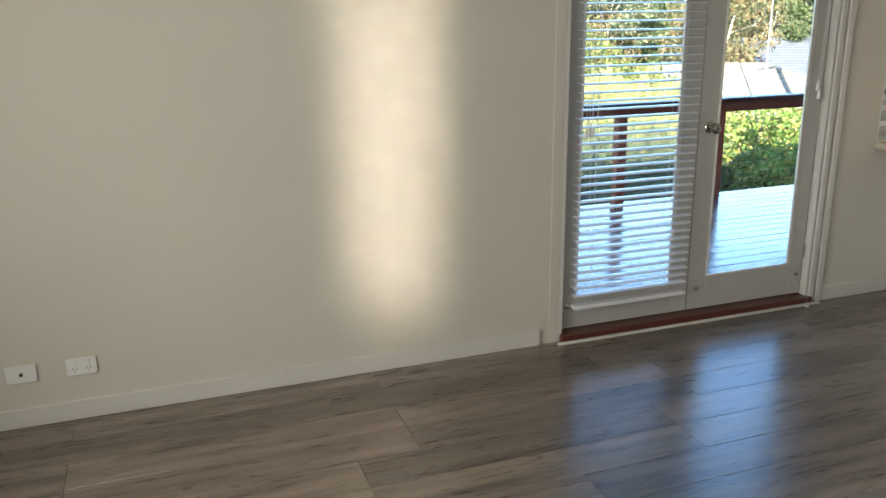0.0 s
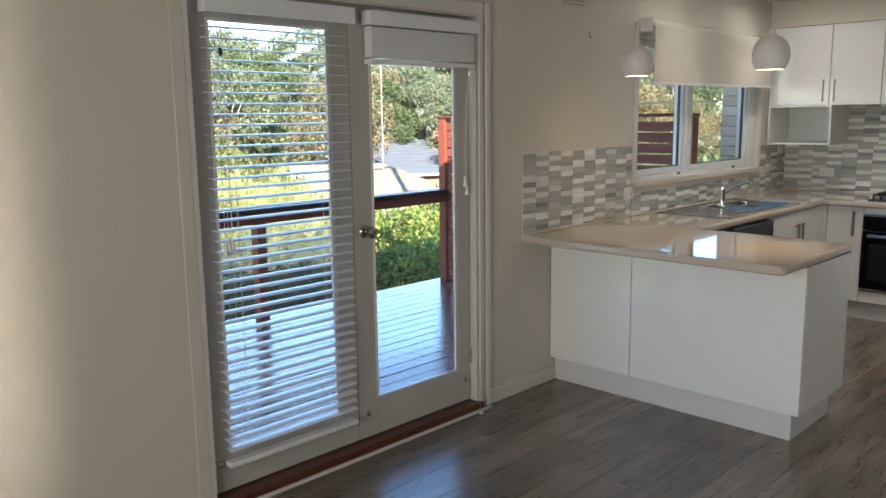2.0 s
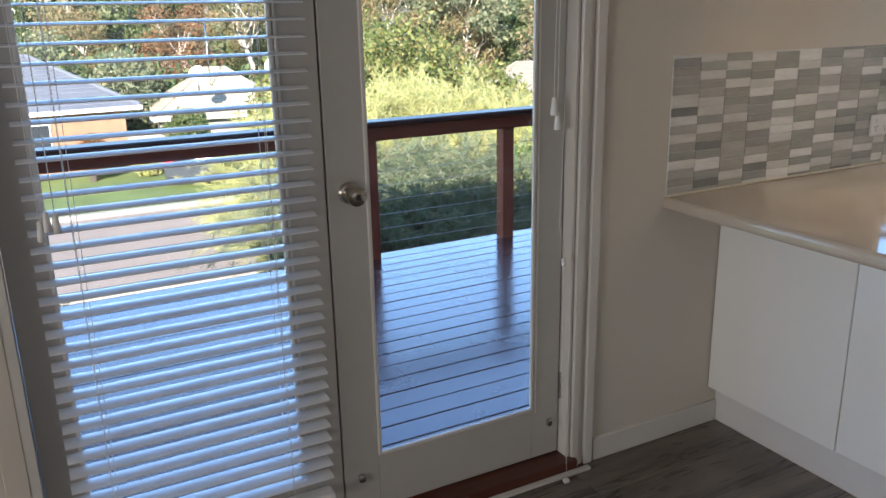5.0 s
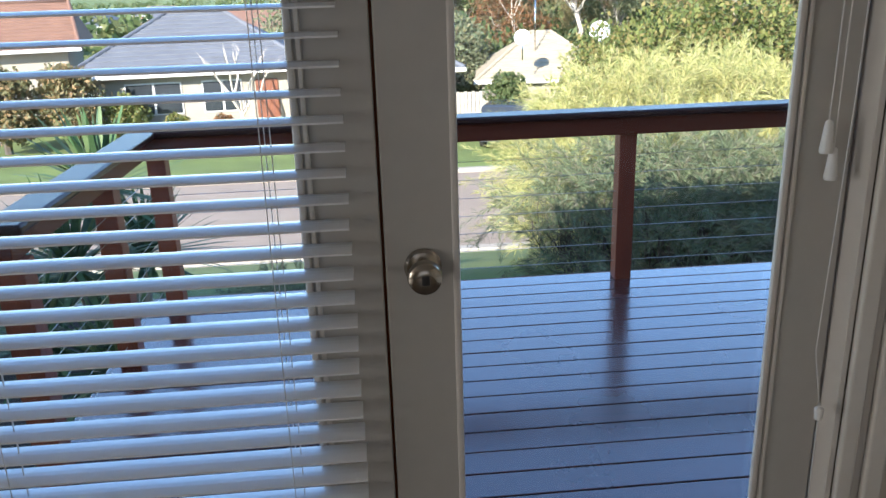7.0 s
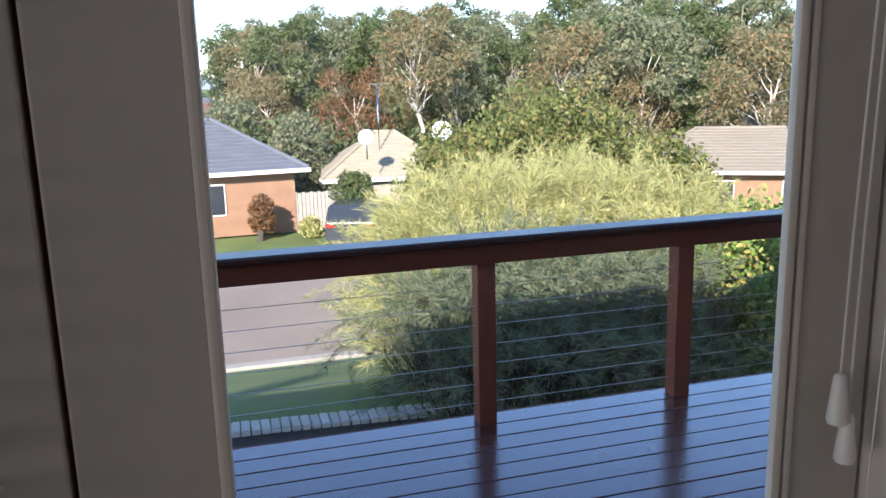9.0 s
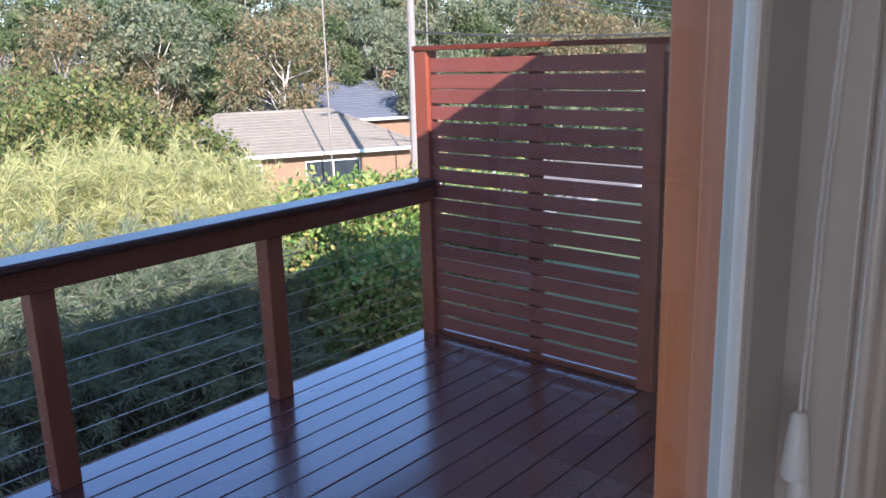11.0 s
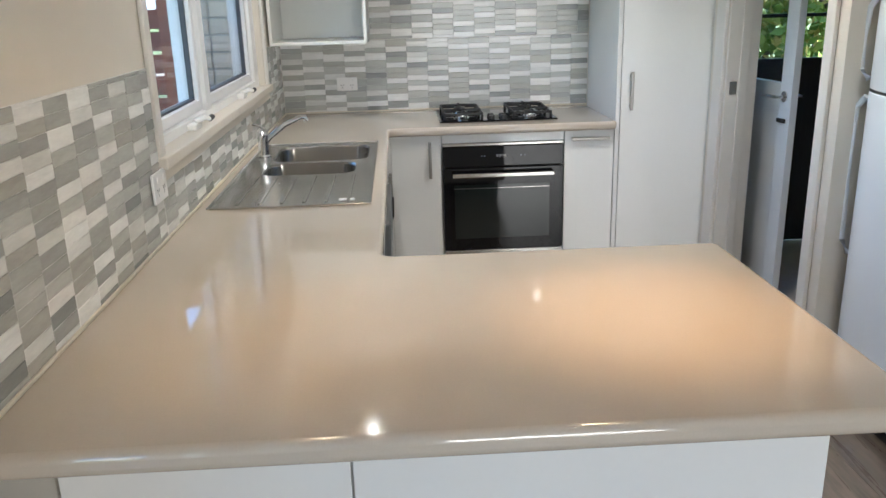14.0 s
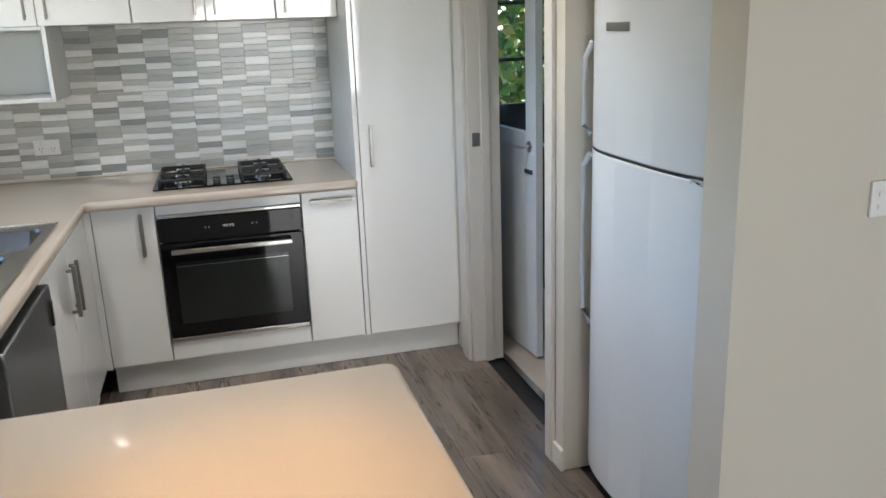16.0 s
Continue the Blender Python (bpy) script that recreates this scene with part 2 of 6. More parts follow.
def deck_material():
    """Oiled dark red boards, wet and glossy in patches."""
    m = mat("wet_deck_timber", (0.085, 0.022, 0.016), 0.2, var=0.35, scale=3, fine=45, stretch=(0.5, 7, 7), bump=0.03, piece=0.15, spec=0.8)
    n, l = m.node_tree.nodes, m.node_tree.links
    b = n["Principled BSDF"]
    co, wet, rr = n.new("ShaderNodeNewGeometry"), n.new("ShaderNodeTexNoise"), n.new("ShaderNodeMapRange")
    wet.inputs["Scale"].default_value, wet.inputs["Detail"].default_value = 2.2, 6
    l.new(co.outputs["Position"], wet.inputs["Vector"])
    rr.inputs["From Min"].default_value, rr.inputs["From Max"].default_value = 0.35, 0.65
    rr.inputs["To Min"].default_value, rr.inputs["To Max"].default_value = 0.18, 0.28
    l.new(wet.outputs["Fac"], rr.inputs["Value"]), l.new(rr.outputs[0], b.inputs["Roughness"])
    drops, bp = n.new("ShaderNodeTexNoise"), n.new("ShaderNodeBump")
    drops.inputs["Scale"].default_value, drops.inputs["Detail"].default_value = 90, 2
    l.new(co.outputs["Position"], drops.inputs["Vector"])
    bp.inputs["Strength"].default_value, bp.inputs["Distance"].default_value = 0.12, 0.002
    l.new(drops.outputs["Fac"], bp.inputs["Height"])
    old = [x for x in n if x.bl_idname == "ShaderNodeBump" and x != bp][0]
    l.new(old.outputs[0], bp.inputs["Normal"]), l.new(bp.outputs[0], b.inputs["Normal"])
    b.inputs["Coat Weight"].default_value, b.inputs["Coat Roughness"].default_value = 0.9, 0.17
    return m


M_DECK = deck_material()

# ---- builders ----


def smooth(me, angle=34):
    """Round faces shade softly, square flats stay flat."""
    me.set_sharp_from_angle(angle=radians(angle))
    me.polygons.foreach_set("use_smooth", [p.area < 5e-4 or max(abs(c) for c in p.normal) < 0.9999 for p in me.polygons])
    me.update()


def part(name, bm, material, parent=None, label="", soft=True):
    """Links a bmesh as one mesh object, under a thing or a part."""
    me = bpy.data.meshes.new(name)
    bm.normal_update()
    bm.to_mesh(me)
    bm.free()
    me.materials.append(material)
    if soft:
        smooth(me)
    ob = new(name, me)
    if parent:
        ob.parent = parent
    if label:
        ob["label"] = label
    return ob


def thing(name, label, category, at=(0, 0, 0), group="", kind=""):
    ob = new(name)
    ob.location = at
    ob.empty_display_size = 0.1
    return tagged(ob, label, category, group, kind)


def cuboid(x0, y0, z0, x1, y1, z1, bevel=0.0, seg=2, bm=None):
    made = bm is None
    bm = bm or bmesh.new()
    own = bmesh.new()
    bmesh.ops.create_cube(own, size=1)
    bmesh.ops.scale(own, vec=(abs(x1 - x0), abs(y1 - y0), abs(z1 - z0)), verts=own.verts)
    bmesh.ops.translate(own, vec=((x0 + x1) / 2, (y0 + y1) / 2, (z0 + z1) / 2), verts=own.verts)
    if bevel:
        bmesh.ops.bevel(own, geom=own.edges[:], offset=bevel, segments=seg, affect="EDGES", profile=0.5)
    if made:
        bm.free()
        return own
    me = bpy.data.meshes.new("tmp")
    own.to_mesh(me)
    own.free()
    bm.from_mesh(me)
    bpy.data.meshes.remove(me)
    return bm


def tube(a, b, r0, r1=None, seg=12, bm=None, caps=True):
    bm = bm or bmesh.new()
    a, b = Vector(a), Vector(b)
    r1 = r0 if r1 is None else r1
    q = (b - a).to_track_quat("Z", "Y").to_matrix()
    rings = []
    for p, r in ((a, r0), (b, r1)):
        rings.append([bm.verts.new(p + q @ Vector((r * math.cos(2 * math.pi * k / seg), r * math.sin(2 * math.pi * k / seg), 0))) for k in range(seg)])
    for k in range(seg):
        bm.faces.new((rings[0][k], rings[0][(k + 1) % seg], rings[1][(k + 1) % seg], rings[1][k]))
    if caps:
        bm.faces.new(rings[0][::-1]), bm.faces.new(rings[1])
    return bm


def pipe(points, r, seg=10, bm=None):
    """A round bar along a line of points."""
    bm = bm or bmesh.new()
    points = [Vector(p) for p in points]
    rings = []
    for i, p in enumerate(points):
        d = (points[min(i + 1, len(points) - 1)] - points[max(i - 1, 0)]).normalized()
        side = d.cross(Vector((0.3, 0.2, 0.93))).normalized()
        up = side.cross(d)
        rings.append([bm.verts.new(p + r * (math.cos(2 * math.pi * k / seg) * side + math.sin(2 * math.pi * k / seg) * up)) for k in range(seg)])
    for a, b in zip(rings, rings[1:]):
        for k in range(seg):
            bm.faces.new((a[k], b[k], b[(k + 1) % seg], a[(k + 1) % seg]))
    bm.faces.new(rings[0]), bm.faces.new(rings[-1][::-1])
    return bm


def lathe(profile, seg=32, at=(0, 0, 0), turn=None, bm=None):
    """A turned shape from (radius, height) pairs about z."""
    bm = bm or bmesh.new()
    turn = turn or Matrix.Identity(3)
    rings = []
    for r, z in profile:
        rings.append([bm.verts.new(Vector(at) + turn @ Vector((r * math.cos(2 * math.pi * k / seg), r * math.sin(2 * math.pi * k / seg), z))) for k in range(seg)])
    for a, b in zip(rings, rings[1:]):
        for k in range(seg):
            bm.faces.new((a[k], a[(k + 1) % seg], b[(k + 1) % seg], b[k]))
    bm.faces.new(rings[0][::-1]), bm.faces.new(rings[-1])
    return bm


def prism(outline, z0, z1, bevel=0.0):
    """An upright slab from a floor outline."""
    bm = bmesh.new()
    low = [bm.verts.new((x, y, z0)) for x, y in outline]
    face = bm.faces.new(low)
    up = bmesh.ops.extrude_face_region(bm, geom=[face])
    bmesh.ops.translate(bm, vec=(0, 0, z1 - z0), verts=[v for v in up["geom"] if isinstance(v, bmesh.types.BMVert)])
    bmesh.ops.recalc_face_normals(bm, faces=bm.faces[:])
    if bevel:
        edges = [e for e in bm.edges if abs(e.verts[0].co.z - e.verts[1].co.z) < 1e-6]
        bmesh.ops.bevel(bm, geom=edges, offset=bevel, segments=4, affect="EDGES", profile=0.5)
    return bm


FACE_Y = Matrix.Rotation(radians(90), 3, "X")   # turns z of a lathe to -y
FACE_X = Matrix.Rotation(radians(-90), 3, "Y")  # turns z of a lathe to -x

# ---- the house's walls ----
CEIL = 2.43
OUT = 0.15          # outer face of the door wall
EAST = 5.55
SOUTH = -5.6
WEST = -4.0
KS = -2.215         # kitchen's south wall, kitchen face


def wall(name, pieces, label, material=None):
    bm = bmesh.new()
    for p in pieces:
        cuboid(*p, bm=bm)
    return tagged(part(name, bm, material or M_WALL, soft=False), label, "wall", kind="structure")


# door opening x -0.01..1.60, window opening x 3.12..4.98, z 1.12..2.08
wall("wall_north", [(WEST - 0.15, 0, 0, -0.03, OUT, CEIL), (-0.03, 0, 2.06, 1.61, OUT, CEIL), (1.61, 0, 0, 3.12, OUT, CEIL),
                    (3.12, 0, 0, 4.98, OUT, 1.12), (3.12, 0, 2.08, 4.98, OUT, CEIL), (4.98, 0, 0, EAST + 0.15, OUT, CEIL)],
     "cream painted plaster wall round glazed double doors and a kitchen window")
wall("wall_east", [(EAST, -2.36, 0, EAST + 0.15, 0, CEIL)], "cream painted kitchen end wall behind the cooktop")
# laundry doorway x 3.83..4.74 in the kitchen's south wall
wall("wall_kitchen_south", [(4.74, KS - 0.145, 0, EAST, KS, CEIL), (3.83, KS - 0.145, 2.06, 4.74, KS, CEIL), (3.70, -2.95, 0, 3.83, KS, CEIL),
                            (2.93, -3.0, 0, 3.83, -2.95, CEIL), (2.93, -2.95, 1.86, 3.70, KS, CEIL)],
     "cream painted wall with a fridge recess beside a laundry doorway")
wall("wall_living_east", [(2.80, SOUTH, 0, 2.93, KS, CEIL)], "cream painted wall end beside the fridge recess")
wall("wall_west", [(WEST - 0.15, SOUTH - 0.15, 0, WEST, -3.4, CEIL), (WEST - 0.15, -1.0, 0, WEST, 0, CEIL), (WEST - 0.15, -3.4, 0, WEST, -1.0, 0.6),
                   (WEST - 0.15, -3.4, 2.1, WEST, -1.0, CEIL)], "cream painted living room wall with a window opening")
wall("wall_south", [(WEST, SOUTH - 0.15, 0, -3.3, SOUTH, CEIL), (-2.5, SOUTH - 0.15, 0, -0.75, SOUTH, CEIL), (1.95, SOUTH - 0.15, 0, 2.93, SOUTH, CEIL),
                    (-3.3, SOUTH - 0.15, 0, -2.5, SOUTH, 0.4), (-3.3, SOUTH - 0.15, 2.2, -2.5, SOUTH, CEIL),
                    (-0.75, SOUTH - 0.15, 0, 1.95, SOUTH, 0.6), (-0.75, SOUTH - 0.15, 2.2, 1.95, SOUTH, CEIL)],
     "cream painted living room back wall with window openings")
tagged(part("ceiling", cuboid(WEST - 0.15, SOUTH - 0.15, CEIL, EAST + 0.15, OUT, CEIL + 0.12), M_CEIL, soft=False),
       "flat off-white plaster ceiling", "ceiling", kind="structure")
# opaque panels added to shut the sun out of the unseen window openings
for n, p in (("window_2", (WEST - 0.12, -3.4, 0.6, WEST - 0.09, -1.0, 2.1)), ("window_3", (-3.3, SOUTH - 0.12, 0.4, -2.5, SOUTH - 0.09, 2.2)),
             ("window_4", (-0.75, SOUTH - 0.12, 0.6, 1.95, SOUTH - 0.09, 2.2))):
    tagged(part(n, cuboid(*p), M_TRIM, soft=False), "plain opaque panel closing an unseen window opening behind a fill lamp", "window blind", kind="structure")
# laundry shell
wall("wall_laundry", [(EAST, -4.6, 0, EAST + 0.1, -3.36, CEIL), (EAST, -3.36, 2.05, EAST + 0.1, -2.46, CEIL), (EAST, -2.46, 0, EAST + 0.1, -2.36, CEIL), (3.0, -4.7, 0, EAST + 0.1, -4.6, CEIL), (2.93, -4.7, 0, 3.0, -3.0, CEIL)], "cream painted laundry walls behind the kitchen")

# roof and eave over the deck
eave = thing("house_roof", "grey tiled roof with white lined eave above the deck", "roof", kind="structure")
part("soffit", cuboid(-8, OUT, 2.17, 6.2, 0.62, 2.20), M_TRIM, eave)
part("fascia", cuboid(-8, 0.62, 2.14, 6.2, 0.655, 2.29), M_TRIM, eave)
bm = bmesh.new()
for sx in (-8, 6.2):
    ring = [bm.verts.new((sx, y, z)) for y, z in ((0.67, 2.30), (-2.8, 3.55), (-6.3, 2.45), (-6.3, 2.40), (-2.8, 3.48), (0.67, 2.24))]
    bm.faces.new(ring if sx > 0 else ring[::-1])
bm.verts.ensure_lookup_table()
for k in range(6):
    bm.faces.new((bm.verts[k], bm.verts[(k + 1) % 6], bm.verts[6 + (k + 1) % 6], bm.verts[6 + k]))
bmesh.ops.recalc_face_normals(bm, faces=bm.faces[:])
part("roof_slope", bm, M_GREYSEAL, eave, soft=False)

# baseboards
M_BASE = M_TRIM


def skirting(name, x0, y0, x1, y1, h=0.085, label="cream painted timber skirting board"):
    bm = cuboid(x0, y0, 0.0, x1, y1, h, 0.004)
    return tagged(part(name, bm, M_BASE), label, "skirting board", kind="structure")


skirting("baseboard_north", WEST, -0.014, -0.115, 0.002)
skirting("baseboard_north_2", 1.68, -0.014, 2.262, 0.002)
skirting("baseboard_living_east", 2.786, SOUTH, 2.802, KS + 0.012)
skirting("baseboard_stub", 2.786, KS - 0.002, 2.93, KS + 0.0135)
skirting("baseboard_fridge_pier", 3.69, KS - 0.002, 3.77, KS + 0.0135)

# ---- glazed double doors ----
frame_ob = thing("door_frame", "cream painted timber door frame with stepped architrave", "door frame", kind="structure")
part("jamb", cuboid(-0.03, -0.004, 0, 0.012, 0.0895, 2.058, 0.002), M_TRIM, frame_ob)
part("jamb", cuboid(1.573, -0.004, 0, 1.5845, 0.0895, 2.058, 0.002), M_TRIM, frame_ob)
part("outer_jamb", cuboid(1.582, 0.090, 0, 1.612, 0.158, 2.058, 0.003), M_CEDAR, frame_ob, "varnished orange timber outer jamb")
part("outer_jamb", cuboid(-0.03, 0.090, 0, 0.000, 0.158, 2.058, 0.003), M_CEDAR, frame_ob, "varnished orange timber outer jamb")
part("head", cuboid(0.012, -0.004, 2.046, 1.572, 0.16, 2.06, 0.002), M_TRIM, frame_ob)
for x0, x1 in ((-0.064, -0.012), ):
    part("architrave", cuboid(x0, -0.006, 0, x1, -0.001, 2.12, 0.002), M_WALL, frame_ob)
for x0, x1, d in ((1.586, 1.617, 0.017), (1.618, 1.637, 0.007), (1.638, 1.674, 0.019)):
    part("architrave", cuboid(x0, -d, 0, x1, -0.001, 2.12, 0.005, 3), M_TRIM, frame_ob)
part("architrave", cuboid(-0.014, -0.0155, 2.052, 1.594, -0.0015, 2.118, 0.004), M_TRIM, frame_ob)
sill = thing("door_sill", "dark red stained timber door sill with a pale edge strip", "door sill", kind="structure")
part("sill_board", cuboid(0.0, -0.034, 0.0, 1.60, 0.2, 0.042, 0.006), M_DARKWOOD, sill)
part("edge_strip", cuboid(-0.03, -0.056, 0.0, 1.64, -0.036, 0.012, 0.003), M_TRIM, sill, "pale edge strip")


def frame_ring(x0, z0, x1, z1, gx0, gz0, gx1, gz1, y0, y1, bevel=0.003):
    """Four timbers round an opening, as meshes."""
    return [("stile", cuboid(x0, y0, z0, gx0, y1, z1, bevel)), ("stile", cuboid(gx1, y0, z0, x1, y1, z1, bevel)),
            ("rail", cuboid(gx0, y0, gz1, gx1, y1, z1, bevel)), ("rail", cuboid(gx0, y0, z0, gx1, y1, gz0, bevel))]


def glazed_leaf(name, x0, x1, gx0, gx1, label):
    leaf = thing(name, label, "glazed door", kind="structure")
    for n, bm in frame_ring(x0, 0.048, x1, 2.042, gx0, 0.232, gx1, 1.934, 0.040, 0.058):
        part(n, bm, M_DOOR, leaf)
    for n, bm in frame_ring(x0, 0.048, x1, 2.042, gx0 - 0.028, 0.206, gx1 + 0.028, 1.960, 0.0582, 0.087):
        part(n, bm, M_CEDAR, leaf, "varnished orange timber outer face")
    for b in (cuboid(gx0 - 0.002, 0.034, 0.226, gx0 + 0.010, 0.046, 1.94, 0.004), cuboid(gx1 - 0.010, 0.034, 0.226, gx1 + 0.002, 0.046, 1.94, 0.004),
              cuboid(gx1 + 0.006, 0.036, 0.216, gx1 + 0.014, 0.042, 1.95, 0.002),
              cuboid(gx0 + 0.01, 0.034, 0.226, gx1 - 0.01, 0.046, 0.238, 0.004), cuboid(gx0 + 0.01, 0.034, 1.928, gx1 - 0.01, 0.046, 1.94, 0.004)):
        part("glazing_bead", b, M_TRIM, leaf)
    pane = part("pane", cuboid(gx0 + 0.002, 0.0505, 0.234, gx1 - 0.002, 0.0545, 1.932), M_GLASS, leaf, "clear glass")
    pane.visible_shadow = False
    return leaf


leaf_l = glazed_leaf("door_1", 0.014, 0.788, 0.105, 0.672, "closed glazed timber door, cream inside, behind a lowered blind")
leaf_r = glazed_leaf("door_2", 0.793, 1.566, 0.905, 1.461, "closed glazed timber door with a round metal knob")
# unseen strip added outside the meeting gap so no light leaks through
part("astragal", cuboid(0.768, 0.0875, 0.05, 0.813, 0.10, 2.04, 0.003), M_CEDAR, leaf_l)
knob = part("door_knob", lathe([(0.0, 0.0), (0.030, 0.0), (0.031, 0.004), (0.026, 0.010), (0.012, 0.014), (0.0105, 0.030), (0.018, 0.036), (0.026, 0.044),
                                (0.0285, 0.054), (0.026, 0.064), (0.019, 0.069), (0.010, 0.0705), (0.0, 0.0705)], 32, (0.8535, 0.0395, 1.042), FACE_Y),
            M_NICKEL, leaf_r, "round aged nickel knob")
part("lock_slot", cuboid(0.8475, -0.0325, 1.034, 0.8595, -0.0295, 1.050, 0.001), M_DARKPLASTIC, knob)
for x in (0.845, 1.528):
    part("blind_clip", cuboid(x - 0.010, 0.026, 0.158, x + 0.010, 0.042, 0.182, 0.003), M_STEEL, leaf_r, "small grey hold-down clip")
for x in (0.055,):
    part("blind_clip", cuboid(x - 0.010, 0.026, 0.158, x + 0.010, 0.042, 0.182, 0.003), M_STEEL, leaf_l, "small grey hold-down clip")
part("hinge", tube((1.571, 0.036, 0.25), (1.571, 0.036, 0.34), 0.006), M_STEEL, leaf_r)
part("hinge", tube((1.571, 0.036, 1.75), (1.571, 0.036, 1.84), 0.006), M_STEEL, leaf_r)

# venetian blinds
SL0, SL1 = 0.074, 0.742


def slat_mesh(width, length):
    """A shallow curved slat along x."""
    bm = bmesh.new()
    rows = []
    for k in range(6):
        v = -0.5 + k / 5
        z = 0.0035 * (1 - (2 * v) ** 2)
        rows.append([bm.verts.new((x, v * width, z)) for x in (0, length)])
    for a, b in zip(rows, rows[1:]):
        bm.faces.new((a[0], a[1], b[1], b[0]))
    ext = bmesh.ops.extrude_face_region(bm, geom=bm.faces[:])
    bmesh.ops.translate(bm, vec=(0, 0, -0.003), verts=[v for v in ext["geom"] if isinstance(v, bmesh.types.BMVert)])
    bmesh.ops.recalc_face_normals(bm, faces=bm.faces[:])
    return bm


blind = thing("venetian_blind", "lowered white venetian blind with open slats on a glazed door", "venetian blind", (0, 0, 2.0))
BY = 0.008
hr = part("headrail", cuboid(0.070, BY - 0.026, -0.045, 0.772, BY + 0.024, 0.020, 0.003), M_SLAT, blind)
part("valance", cuboid(0.066, BY - 0.036, -0.046, 0.782, BY - 0.028, 0.024, 0.003), M_SLAT, blind)
pitch = 0.0407
first = part("slat", slat_mesh(0.050, SL1 - SL0), M_SLAT, blind)
rnd = random.Random(4)
for k in range(42):
    s = first if k == 0 else new("slat", first.data)
    s.parent = blind
    s.location = (SL0 + rnd.uniform(-0.0015, 0.0015), BY, 0.2355 + k * pitch - 2.0)
    s.rotation_euler = (radians(3.5 + rnd.uniform(-0.8, 0.8)), radians(rnd.uniform(-0.06, 0.06)), 0)
part("bottom_rail", cuboid(SL0, BY - 0.026, -1.838, SL1, BY + 0.024, -1.816, 0.004), M_SLAT, blind)
for x in (0.165, 0.62):
    for dy in (-0.028, 0.026):
        part("ladder_cord", pipe([(x, BY + dy, 0.0), (x, BY + dy, -1.82)], 0.0009, 5), M_CORD, blind)
    part("lift_cord", pipe([(x + 0.012, BY, 0.0), (x + 0.012, BY, -1.82)], 0.0009, 5), M_CORD, blind)


def tassel(x, y, z, parent, scale=1.0):
    return part("tassel", lathe([(0.0, 0.0), (0.0085 * scale, 0.0), (0.0095 * scale, 0.004), (0.0055 * scale, 0.043 * scale), (0.003 * scale, 0.046 * scale), (0, 0.046 * scale)],
                                16, (x, y, z)), M_PLASTIC, parent, "white plastic tassel")


for x, z in ((0.098, 1.035), (0.113, 1.055), (0.131, 1.05)):
    part("pull_cord", pipe([(x, BY - 0.034, -0.03), (x + 0.002, BY - 0.034, z - 1.956)], 0.0011, 5), M_CORD, blind)
    tassel(x + 0.002, BY - 0.034, z - 2.0, blind)
part("cord_lock", cuboid(0.118, BY - 0.035, -0.205, 0.132, BY - 0.027, -0.175, 0.002), M_DARKPLASTIC, blind)

blind2 = thing("venetian_blind", "raised white venetian blind stacked at the head of a glazed door", "venetian blind", (0, 0, 2.0))
part("headrail", cuboid(0.868, BY - 0.026, -0.040, 1.562, BY + 0.024, 0.018, 0.003), M_SLAT, blind2)
part("valance", cuboid(0.858, BY - 0.044, -0.040, 1.578, BY - 0.034, 0.022, 0.003), M_SLAT, blind2)
part("valance_return", cuboid(0.858, BY - 0.034, -0.040, 0.866, BY + 0.02, 0.022, 0.002), M_SLAT, blind2)
s0 = part("slat", slat_mesh(0.050, 0.672), M_SLAT, blind2)
for k in range(40):
    s = s0 if k == 0 else new("slat", s0.data)
    s.parent = blind2
    s.location = (0.878 + rnd.uniform(-0.003, 0.003), BY + rnd.uniform(-0.002, 0.002), -0.046 - k * 0.0033)
part("bottom_rail", cuboid(0.872, BY - 0.027, -0.206, 1.556, BY + 0.025, -0.184, 0.005), M_SLAT, blind2)
for x, z, lean in ((1.503, 1.204, 0.0), (1.514, 1.160, 0.002)):
    part("pull_cord", pipe([(x, BY - 0.034, -0.03), (x, BY - 0.034, -0.20), (x - 0.002, -0.004, -0.34), (x + lean, 0.006, -0.6), (x + lean, 0.008, z - 1.956)], 0.0014, 6), M_CORD, blind2)
    tassel(x + lean, 0.008, z - 2.0, blind2, 1.15)
long = [(1.527, BY - 0.03, -0.03), (1.523, BY - 0.03, -0.7), (1.512, BY - 0.028, -1.13), (1.530, BY - 0.03, -1.24), (1.532, BY - 0.03, -1.7), (1.538, -0.05, -1.93), (1.515, -0.085, -1.985)]
part("long_cord", pipe(long, 0.0011, 5), M_CORD, blind2)
part("cord_toggle", lathe([(0, 0), (0.007, 0.0), (0.008, 0.02), (0.005, 0.024), (0, 0.024)], 14, (1.530, BY - 0.03, -1.262)), M_PLASTIC, blind2)
part("cord_end", cuboid(1.504, -0.094, -1.992, 1.524, -0.076, -1.980, 0.003), M_PLASTIC, blind2)

# ---- kitchen window ----
WY0, WY1 = 0.045, 0.105
win = thing("window_1", "white framed double casement window with winders", "window", kind="structure")
for n, x0, x1, z0, z1, y0, y1 in (("window_frame", 3.12, 3.165, 1.12, 2.08, 0.03, 0.13), ("window_frame", 4.87, 4.98, 1.12, 2.08, 0.03, 0.13),
                                  ("window_frame", 3.165, 4.87, 2.035, 2.08, 0.03, 0.13), ("window_frame", 3.165, 4.87, 1.12, 1.15, 0.03, 0.13),
                                  ("mullion", 3.845, 3.915, 1.15, 2.035, 0.03, 0.13)):
    part(n, cuboid(x0, y0, z0, x1, y1, z1, 0.003), M_WINFRAME, win)
